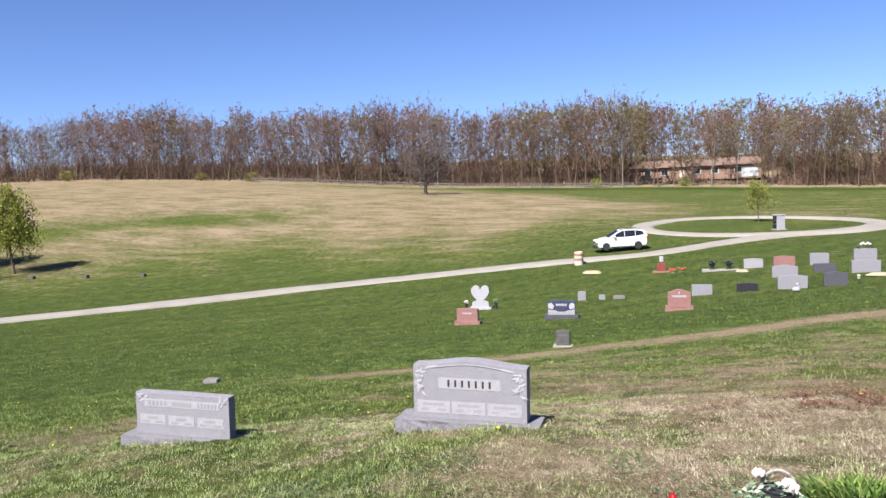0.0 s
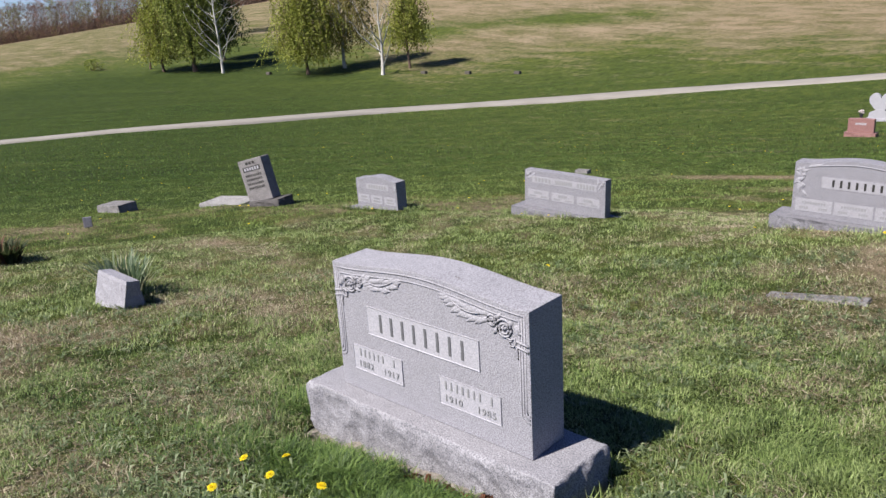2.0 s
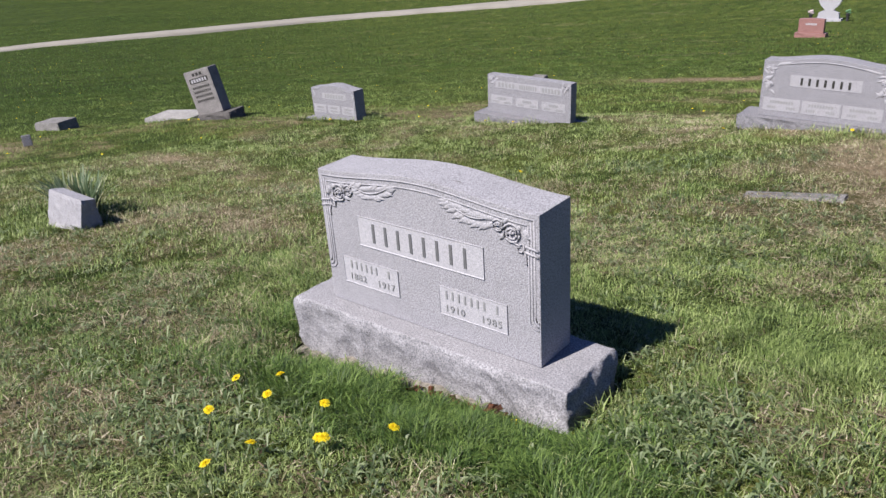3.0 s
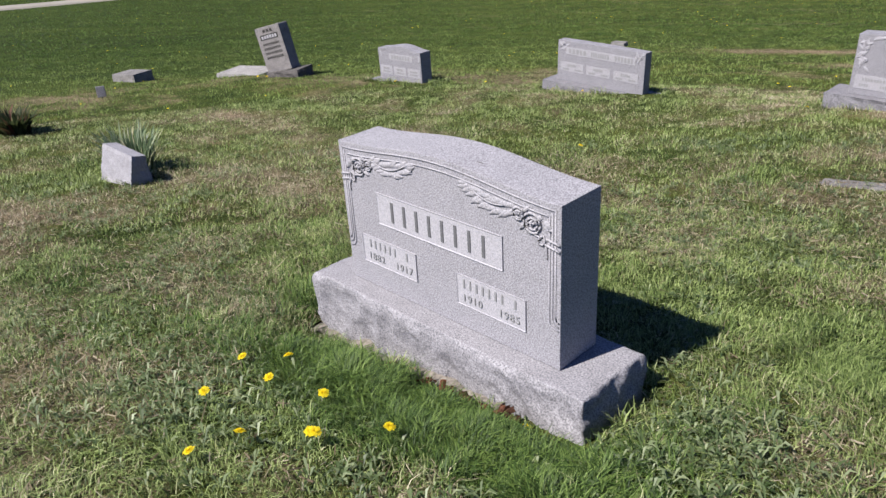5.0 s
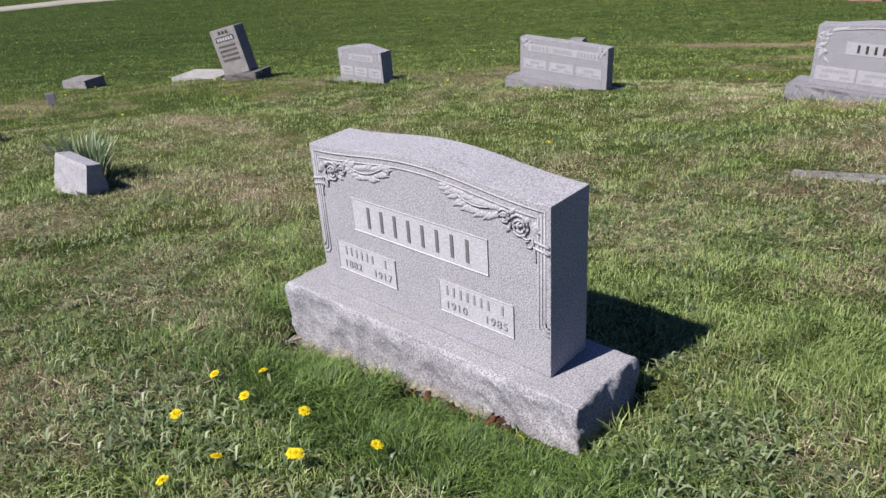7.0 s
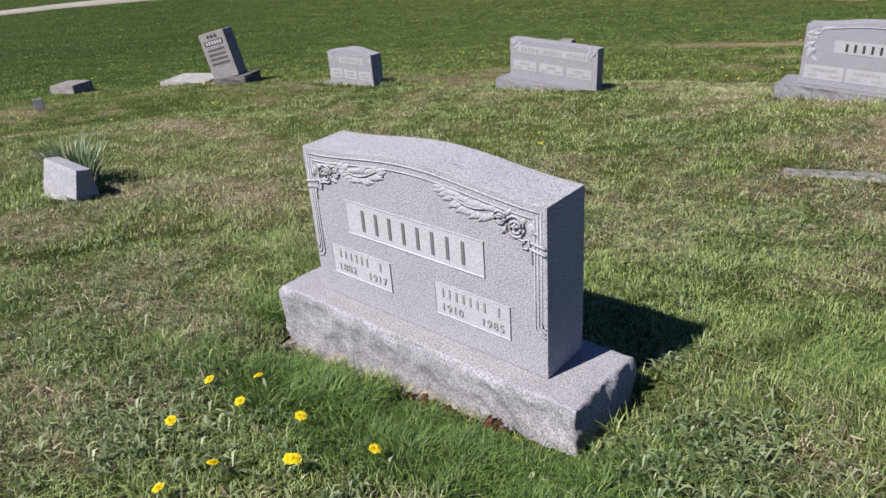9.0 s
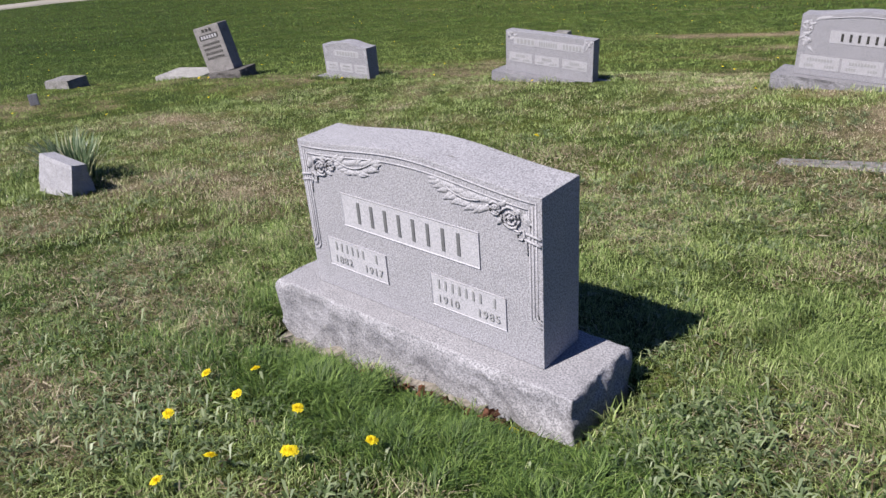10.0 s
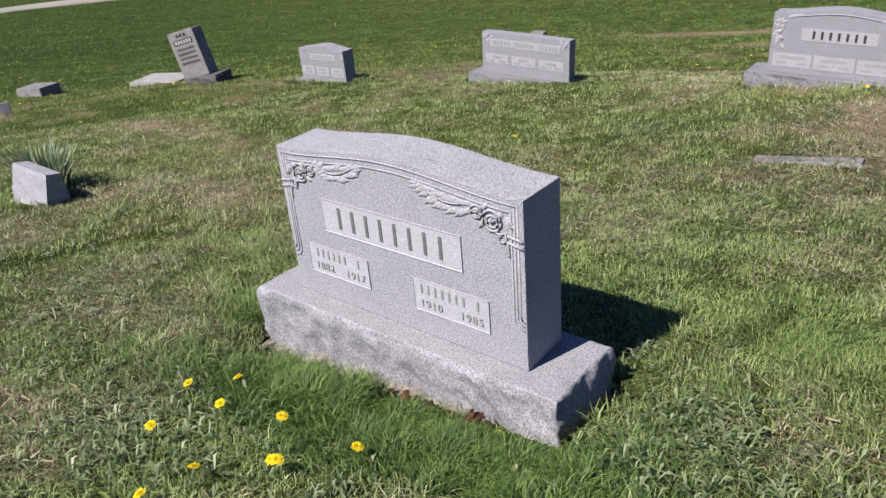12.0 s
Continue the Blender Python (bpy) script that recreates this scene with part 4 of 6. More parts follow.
def bouquet(x, y, z, spread, size, mat, label, count=9, stems=SILK_GREEN):
    ob = thing("flower_bouquet", pose(x, y, z), label, "flowers")
    rnd = random.Random(int(x * 31 + y * 7))
    for i in range(count):
        bm = bmesh.new()
        p = Vector((rnd.uniform(-1, 1) * spread, rnd.uniform(-1, 1) * spread * 0.5, 0.05 + rnd.random() * spread))
        for k in range(6):
            a = k * 1.05
            bmesh.ops.create_icosphere(bm, subdivisions=1, radius=1.0, matrix=Matrix.Translation(p + Vector((size * 0.5 * math.cos(a), size * 0.5 * math.sin(a), 0.2 * size * (k % 2)))) @ Matrix.Diagonal((size * 0.5, size * 0.5, size * 0.35, 1)))
        part("flower", bm, mat, ob)
    bm = bmesh.new()
    for i in range(count * 2):
        a = rnd.uniform(0, 6.28)
        leaf_relief(bm, 0, 0, spread * 0.9, spread * 0.2, a, 0.02)
    bmesh.ops.rotate(bm, verts=bm.verts, matrix=Matrix.Rotation(radians(-70), 3, "X"))
    part("leaves", bm, stems, ob)
    return ob


bouquet(2.35, 45.2, float(land(2.35, 45.2)), 0.20, 0.08, SILK_RED, "red and orange silk flowers laid by the red stone")
bouquet(2.85, 45.3, float(land(2.85, 45.3)), 0.20, 0.08, SILK_RED, "red silk flowers in a low pot by the red stone")
# the pair of dark urns on a slab
slab = thing("urn_slab", placed(4.95, 44.8), "low pale footing slab under two dark urns", "stone slab")
part("slab", block(2.0, 0.6, 0.14, (0, 0, -0.08), 0.01), CONCRETE, slab)
for ux in (-0.45, 0.45):
    urn = thing("urn", pose(4.95 + ux, 44.8, float(land(4.95, 44.8)) + 0.06), "dark planter urn with drooping dark foliage", "urn", "urns on the slab")
    part("urn", turned([(0.18, 0.0), (0.08, 0.08), (0.16, 0.26), (0.22, 0.34), (0.2, 0.36)], 12), TRIM, urn)
    bm = bmesh.new()
    rnd = random.Random(int(ux * 10) + 9)
    for i in range(40):
        a = rnd.uniform(0, 6.28)
        tube([(0, 0, 0.34), (0.15 * math.cos(a), 0.15 * math.sin(a), 0.5), (0.34 * math.cos(a), 0.34 * math.sin(a), 0.38 + 0.14 * rnd.random())], [0.02, 0.03, 0.004], 4, bm)
    part("foliage", bm, SILK_DARK, urn)
wreath = thing("wreath", pose(12.4, 45.0, float(land(12.4, 45.0)) + 0.80), "dark wreath saddle with pale flowers on a headstone", "wreath")
bm = bmesh.new()
for i in range(30):
    a = math.pi * i / 29
    bmesh.ops.create_icosphere(bm, subdivisions=1, radius=0.075, matrix=Matrix.Translation((0.34 * math.cos(a), 0.1 + 0.04 * math.sin(i * 3), 0.22 * math.sin(a))))
part("foliage", bm, SILK_DARK, wreath)
for i in range(5):
    bm = bmesh.new()
    bmesh.ops.create_icosphere(bm, subdivisions=2, radius=0.07, matrix=Matrix.Translation((-0.22 + 0.11 * i, 0.02, 0.14 + 0.05 * (i % 2))))
    part("flower", bm, SILK_WHITE, wreath)
for x, y, sx, sy in ((-2.4, 46.8, 0.62, 0.45), (12.2, 38.9, 1.2, 0.25), (6.0, 43.6, 0.35, 0.18)):
    bm = bmesh.new()
    bmesh.ops.create_circle(bm, cap_ends=True, segments=18, radius=1.0)
    for v in bm.verts:
        w = 1 + 0.18 * noise.noise((v.co.x * 2 + x, v.co.y * 2, 0))
        v.co = Vector((v.co.x * sx * w, v.co.y * sy * w, 0))
    ext = bmesh.ops.extrude_face_region(bm, geom=list(bm.faces))
    for v in ext["geom"]:
        if isinstance(v, bmesh.types.BMVert):
            v.co = Vector((v.co.x * 0.75, v.co.y * 0.75, 0.13))
    bmesh.ops.recalc_face_normals(bm, faces=bm.faces)
    ob = part("sand_heap", bm, SAND)
    ob.matrix_world = placed(x, y)
    tagged(ob, "low heap of pale sand on a fresh grave", "sand heap")
# a small white garden figure, a solar lamp and a low pale post
fig = thing("garden_figure", placed(7.3, 34.2), "small white garden duck figure on the lawn", "ornament")
bm = bmesh.new()
bmesh.ops.create_icosphere(bm, subdivisions=2, radius=1.0, matrix=Matrix.Translation((0, 0, 0.12)) @ Matrix.Diagonal((0.17, 0.1, 0.11, 1)))
bmesh.ops.create_icosphere(bm, subdivisions=2, radius=0.065, matrix=Matrix.Translation((0.05, 0, 0.34)))
tube([(0.10, 0, 0.15), (0.07, 0, 0.27), (0.05, 0, 0.34)], [0.06, 0.045, 0.05], 8, bm)
part("figure", bm, WHITE_STONE, fig)
lampost = thing("solar_lamp", placed(10.15, 36.2), "small pale solar lamp on a stake in the lawn", "lamp")
part("stake", tube([(0, 0, -0.1), (0, 0, 0.2)], [0.02, 0.02], 6), TRIM, lampost)
part("lamp", turned([(0.05, 0.2), (0.07, 0.34), (0.09, 0.35), (0.02, 0.40)], 10), CREAM, lampost)

# ---- by the lane ----
def wheel(parent, x, y, z, r):
    w = part("wheel", turned([(r * 0.62, -0.11), (r * 0.94, -0.11), (r, -0.08), (r, 0.08), (r * 0.94, 0.11), (r * 0.62, 0.11)], 24), RUBBER, parent, "black tyre")
    w.matrix_local = pose(x, y, z, 90)
    bm = bmesh.new()
    turned([(0.06, -0.1), (r * 0.64, -0.1), (r * 0.66, 0.0), (r * 0.64, 0.1), (0.06, 0.1)], 20, bm)
    for k in range(5):
        a = 2 * math.pi * k / 5
        block(r * 0.5, 0.09, 0.215, (r * 0.33 * math.cos(a), r * 0.33 * math.sin(a), -0.1075), 0.01, bm, Matrix.Rotation(a, 4, "Z"))
    part("rim", bm, ALLOY, w, "silver alloy rim")
    return w


def build_suv():
    x, y = -1.2, 56.9
    car = thing("suv", placed(x, y, 15, -0.08, -1.2) @ Matrix.Diagonal((0.84, 0.84, 0.86, 1)), "white four-door sport utility car parked on the lane", "car")
    low = [(-2.27, 0.42), (-2.20, 0.28), (-1.72, 0.26), (-1.66, 0.55), (-1.40, 0.68), (-1.14, 0.55), (-1.06, 0.25), (1.02, 0.25), (1.10, 0.55), (1.36, 0.68), (1.62, 0.55), (1.70, 0.28), (2.22, 0.34), (2.30, 0.60), (2.28, 0.95), (2.20, 1.08), (-1.10, 1.08), (-1.65, 1.02), (-2.08, 0.90), (-2.25, 0.70)]
    bm = outline([(a, b) for a, b in low], 1.84, 0.05)
    for v in bm.verts:
        side = (v.co.y - 0.92) / 0.92
        v.co.x -= 0.16 * side * side * (1 if v.co.x > 0 else -1) * (abs(v.co.x) > 1.8)
        v.co.y = 0.92 + 0.92 * side * (1 - 0.08 * max(0, v.co.z - 0.7))
    part("body", bm, PAINT, car).location = (0, -0.92, 0)
    top = [(-1.16, 1.05), (2.20, 1.05), (2.20, 1.18), (2.02, 1.52), (1.80, 1.62), (1.20, 1.70), (0.40, 1.72), (-0.02, 1.67), (-0.40, 1.50)]
    bm = outline(top, 1.66, 0.05)
    for v in bm.verts:
        v.co.y = 0.83 + (v.co.y - 0.83) * (1 - 0.32 * (v.co.z - 1.05))
    part("cabin", bm, PAINT, car).location = (0, -0.83, 0)
    for s in (-1, 1):
        for pts in ([(-0.86, 1.10), (0.22, 1.10), (0.22, 1.60), (0.02, 1.59), (-0.34, 1.43)], [(0.27, 1.10), (1.14, 1.13), (1.14, 1.60), (0.27, 1.61)], [(1.20, 1.13), (1.96, 1.24), (1.76, 1.50), (1.20, 1.59)]):
            bm = outline(pts, 0.03, 0)
            for v in bm.verts:
                v.co.y = s * (0.83 * (1 - 0.32 * (v.co.z - 1.05)) + 0.012) + (v.co.y - 0.015) * 0.4
            bmesh.ops.recalc_face_normals(bm, faces=bm.faces)
            part("side_window", bm, GLASS, car)
    bm = bmesh.new()
    quad = [(-1.08, -0.70, 1.09), (-1.08, 0.70, 1.09), (-0.20, 0.60, 1.60), (-0.20, -0.60, 1.60)]
    f = bm.faces.new([bm.verts.new(Vector(p) + Vector((-0.035, 0, 0.03))) for p in quad])
    bmesh.ops.solidify(bm, geom=[f], thickness=0.02)
    part("windscreen", bm, GLASS, car)
    bm = bmesh.new()
    f = bm.faces.new([bm.verts.new(p) for p in [(2.20, -0.62, 1.14), (2.20, 0.62, 1.14), (1.90, 0.56, 1.58), (1.90, -0.56, 1.58)]])
    bmesh.ops.solidify(bm, geom=[f], thickness=-0.02)
    part("rear_window", bm, GLASS, car)
    part("bumper", block(0.16, 1.6, 0.18, (-2.22, 0, 0.24), 0.04), TRIM, car, "black lower bumper")
    part("sill", block(2.0, 1.86, 0.10, (-0.02, 0, 0.22), 0.02), TRIM, car, "black plastic sill")
    part("grille", block(0.06, 0.8, 0.12, (-2.26, 0, 0.70), 0.02), TRIM, car, "black grille")
    for s in (-1, 1):
        part("headlight", block(0.30, 0.34, 0.15, (-2.10, s * 0.66, 0.74), 0.05), LAMP_GLASS, car)
        part("tail_light", block(0.10, 0.16, 0.32, (2.24, s * 0.78, 0.95), 0.03), RED_LAMP, car)
        part("mirror", block(0.14, 0.22, 0.15, (-0.66, s * 1.0, 1.08), 0.04), PAINT, car)
        part("roof_rail", tube([(-0.1, s * 0.62, 1.70), (0.1, s * 0.62, 1.76), (1.4, s * 0.62, 1.74), (1.6, s * 0.62, 1.68)], [0.02] * 4, 6), TRIM, car)
        for hx in (0.10, 1.02):
            part("door_handle", block(0.20, 0.03, 0.03, (hx, s * 0.925, 0.92), 0.008), PAINT, car)
        for wx in (-1.40, 1.36):
            wheel(car, wx, s * 0.80, 0.36, 0.36)


build_suv()
barrel = thing("trash_barrel", placed(-3.62, 50.7), "white trash barrel with faded red bands by the lane", "barrel")
part("drum", turned([(0.28, -0.03), (0.29, 0.02), (0.30, 0.28), (0.29, 0.30), (0.30, 0.56), (0.29, 0.58), (0.29, 0.86), (0.30, 0.88), (0.27, 0.88), (0.26, 0.80)], 20), CREAM, barrel)
for z in (0.30, 0.62):
    part("band", turned([(0.298, z), (0.308, z + 0.02), (0.308, z + 0.14), (0.298, z + 0.16)], 20), RUST, barrel, "faded rust-red painted band")
niche = thing("columbarium", placed(10.95, 66.9, 24), "small white stone columbarium block with dark niche doors", "columbarium")
part("body", block(0.72, 0.62, 1.15, (0, 0, 0.0), 0.02), WHITE_STONE, niche)
part("cap", block(0.78, 0.68, 0.08, (0, 0, 1.15), 0.02), WHITE_STONE, niche)
part("plinth", block(0.95, 0.85, 0.2, (0, 0, -0.15), 0.02), CONCRETE, niche)
for r in range(3):
    part("niche_door", block(0.03, 0.52, 0.33, (-0.37, 0, 0.10 + 0.36 * r), 0.006), BLACK, niche, "dark polished niche door")

# ---- grave with the bronze plaque ----
grave = thing("flat_marker", pose(2.50, 3.50, float(land(2.5, 3.5)) - 0.06, -7, -5.0, 2), "flat bronze plaque on a grey granite slab in the turf", "grave marker")
part("slab", block(1.24, 0.44, 0.12, (0, 0, -0.06), 0.008), GREY_DULL, grave)
plaque = part("plaque", block(1.02, 0.33, 0.02, (0.02, 0, 0.06), 0.006), BRONZE, grave, "dark bronze plaque")
for x0, x1, y0, n in ((-0.30, 0.30, 0.06, 14), (-0.28, 0.28, 0.0, 12), (-0.26, 0.30, -0.06, 12)):
    bm = bmesh.new()
    for i in range(n):
        p = (x1 - x0) / n
        block(p * 0.6, 0.028, 0.004, (x0 + p * (i + 0.5), y0, 0.079), 0, bm)
    part("text_bars", bm, PLAQUE_TEXT, plaque)
gz = float(land(1.98, 3.6)) + 0.045
lantern = thing("grave_lantern", Matrix.Translation((1.96, 3.58, gz)) @ Matrix.Diagonal((0.56, 0.56, 0.64, 1)), "red plastic grave lantern standing on the plaque", "lantern")
part("glass", turned([(0.055, 0.0), (0.06, 0.02), (0.062, 0.07), (0.05, 0.085)], 18), RED_LAMP, lantern)
part("cap", turned([(0.058, 0.085), (0.045, 0.11), (0.022, 0.135), (0.02, 0.15), (0.006, 0.165)], 18), RED_LAMP, lantern)


def hoop_basket(x, y):
    z = float(land(x, y))
    ob = thing("flower_basket", pose(x, y, z) @ Matrix.Diagonal((0.82, 0.82, 0.82, 1)), "dark basket of white silk roses and variegated ivy", "flower basket")
    part("pot", turned([(0.10, -0.02), (0.12, 0.12), (0.13, 0.14), (0.11, 0.13)], 16), TRIM, ob)
    part("hoop", tube([(0.13 * math.cos(a), 0, 0.12 + 0.16 * math.sin(a)) for a in np.linspace(0, math.pi, 14)], [0.012] * 14, 8), WICKER, ob, "grey wicker hoop handle")
    rnd = random.Random(5)
    for p in ((-0.15, -0.04, 0.255), (0.055, -0.07, 0.20), (0.09, -0.06, 0.165)):
        bm = bmesh.new()
        for k in range(9):
            a, t = k * 2.4, k / 9
            m = Matrix.Translation(Vector(p) + Vector((0.028 * math.cos(a) * (0.4 + t), 0.028 * math.sin(a) * (0.4 + t), 0.018 * (1 - t)))) @ Matrix.Rotation(a, 4, "Z") @ Matrix.Diagonal((0.024, 0.014, 0.03, 1))
            bmesh.ops.create_icosphere(bm, subdivisions=2, radius=1.0, matrix=m)
        part("rose", bm, SILK_WHITE, ob)
    vs, fs = [], []
    for i in range(150):
        a, r = rnd.uniform(0, 6.28), rnd.random() ** 0.5 * 0.27
        c = Vector((r * math.cos(a) - 0.06, r * math.sin(a) * 0.6 - 0.05, 0.04 + 0.17 * rnd.random() * (1.1 - r * 2.4)))
        u = Vector((rnd.gauss(0, 1), rnd.gauss(0, 1), rnd.gauss(0, 0.5))).normalized() * 0.035
        v = u.orthogonal().normalized() * 0.017
        k = len(vs)
        vs += [c - u, c + v, c + u, c - v + Vector((0, 0, 0.006))]
        fs.append((k, k + 1, k + 2, k + 3))
    arrays("ivy", vs, fs, VARIEGATED, ob)
    return ob


hoop_basket(2.60, 3.68)


def leaf_clump(name, x, y, count, length, spread, width, mat, label, category, seed, flop=0.5):
    """A clump of long strap leaves that rise and arch over."""
    rnd = random.Random(seed)
    vs, fs = [], []
    for i in range(count):
        a = rnd.uniform(0, 2 * math.pi)
        r = spread * rnd.random() ** 0.5
        px, py = x + r * math.cos(a), y + r * math.sin(a) * 0.6
        pz = float(land(px, py)) - 0.01
        out = Vector((math.cos(a + rnd.gauss(0, 0.7)), math.sin(a + rnd.gauss(0, 0.7)), 0))
        side = Vector((-out.y, out.x, 0))
        ln, fl = length * rnd.uniform(0.6, 1.15), flop * rnd.uniform(0.3, 1.4)
        k = len(vs)
        for j in range(5):
            u = j / 4
            c = Vector((px, py, pz)) + out * ln * fl * u ** 1.6 + Vector((0, 0, ln * (u - fl * 0.55 * u * u)))
            w = width * (1 - u ** 2.5) * 0.5 + 0.0008
            vs += [c - side * w, c + side * w]
        fs += [(k + 2 * j, k + 2 * j + 1, k + 2 * j + 3, k + 2 * j + 2) for j in range(4)]
    ob = arrays(name, vs, fs, mat)
    return tagged(ob, label, category)


# the two palest daffodil stops paint sun highlights on some leaves
DAFFODIL = material("daffodil_leaves", leafy([(0.0, (0.050, 0.085, 0.042)), (0.5, (0.135, 0.190, 0.105)), (0.82, (0.28, 0.32, 0.20)), (1.0, (0.46, 0.42, 0.27))], 0.4), 0.4, 0.0, 0.5)
SHRUB = material("dark_shrub_leaves", leafy([(0.0, (0.020, 0.028, 0.012)), (0.6, (0.045, 0.060, 0.024)), (0.85, (0.10, 0.040, 0.026)), (1.0, (0.14, 0.15, 0.07))]), 0.6)
LILY = material("day_lily_leaves", leafy([(0.0, (0.035, 0.075, 0.012)), (0.5, (0.10, 0.175, 0.032)), (1.0, (0.26, 0.32, 0.09))]), 0.6)
leaf_clump("daffodil_clump", -4.54, 0.80, 300, 0.43, 0.22, 0.019, DAFFODIL, "clump of dark green daffodil leaves past flowering", "plant", 1, 0.42)
leaf_clump("day_lily_clump", 3.12, 3.80, 560, 0.16, 0.42, 0.016, LILY, "bright green day lily clump beside the bronze plaque", "plant", 2, 0.8)
leaf_clump("day_lily_clump", 1.66, 3.45, 110, 0.15, 0.20, 0.014, LILY, "low bright green day lily clump by the plaque", "plant", 3, 0.9)
leaf_clump("low_shrub", -7.85, 0.84, 320, 0.34, 0.26, 0.032, SHRUB, "low dark shrub at the edge of the plot", "plant", 4, 0.6)
pin = thing("grave_stake", placed(-10.29, 2.84, 62), "small pale metal funeral-home stake in the grass", "marker stake")
part("stake", tube([(0, 0, -0.05), (0, 0, 0.08)], [0.008, 0.008], 6), TRIM, pin)
part("card_frame", block(0.13, 0.02, 0.17, (0, 0, 0.04), 0.01), GREY_DIE, pin)
# ---- trees ----
def bark(dark, light, scale=6.0):
    def build(k, bsdf):
        n = k.noise(scale, 5, 0.7, k.stretch(1, 1, 0.25))
        k.link(k.ramp(n, [(0.3, dark), (0.7, light)]), bsdf.inputs["Base Color"])
        k.relief(n, bsdf, 0.5, 0.03)
    return build


BARK = material("grey_brown_bark", bark((0.055, 0.036, 0.028), (0.140, 0.094, 0.074)), 0.9)
BARK_PALE = material("pale_grey_bark", bark((0.095, 0.080, 0.072), (0.190, 0.166, 0.148)), 0.9)
SILVER_BARK = material("silver_grey_bark", bark((0.052, 0.040, 0.036), (0.120, 0.096, 0.086)), 0.9)
BIRCH_BARK = material("white_birch_bark", bark((0.26, 0.245, 0.225), (0.52, 0.50, 0.47), 3.5), 0.8)
BUD_RED = material("red_maple_buds", leafy([(0.0, (0.14, 0.068, 0.052)), (0.6, (0.27, 0.135, 0.105)), (1.0, (0.37, 0.22, 0.17))]), 0.8)
BUD_BROWN = material("russet_oak_leaves", leafy([(0.0, (0.10, 0.052, 0.030)), (0.6, (0.19, 0.102, 0.060)), (1.0, (0.27, 0.165, 0.10))]), 0.8)
BUD_OLIVE = material("olive_spring_leaves", leafy([(0.0, (0.095, 0.095, 0.024)), (0.6, (0.185, 0.175, 0.050)), (1.0, (0.28, 0.265, 0.09))]), 0.8)
BUD_TAN = material("tan_twigs", leafy([(0.0, (0.100, 0.062, 0.050)), (0.6, (0.195, 0.124, 0.102)), (1.0, (0.29, 0.205, 0.172))]), 0.9)
FRESH = material("fresh_spring_leaves", leafy([(0.0, (0.13, 0.15, 0.018)), (0.5, (0.215, 0.240, 0.040)), (1.0, (0.33, 0.34, 0.085))]), 0.7)
OCHRE = material("ochre_spring_leaves", leafy([(0.0, (0.115, 0.100, 0.018)), (0.6, (0.20, 0.175, 0.040)), (1.0, (0.30, 0.27, 0.08))]), 0.7)
DARK_LEAF = material("dark_green_leaves", leafy([(0.0, (0.026, 0.040, 0.010)), (0.6, (0.055, 0.076, 0.020)), (1.0, (0.10, 0.125, 0.040))]), 0.7)
DEEP = material("mid_green_leaves", leafy([(0.0, (0.080, 0.108, 0.018)), (0.5, (0.165, 0.20, 0.036)), (1.0, (0.27, 0.295, 0.075))]), 0.7)


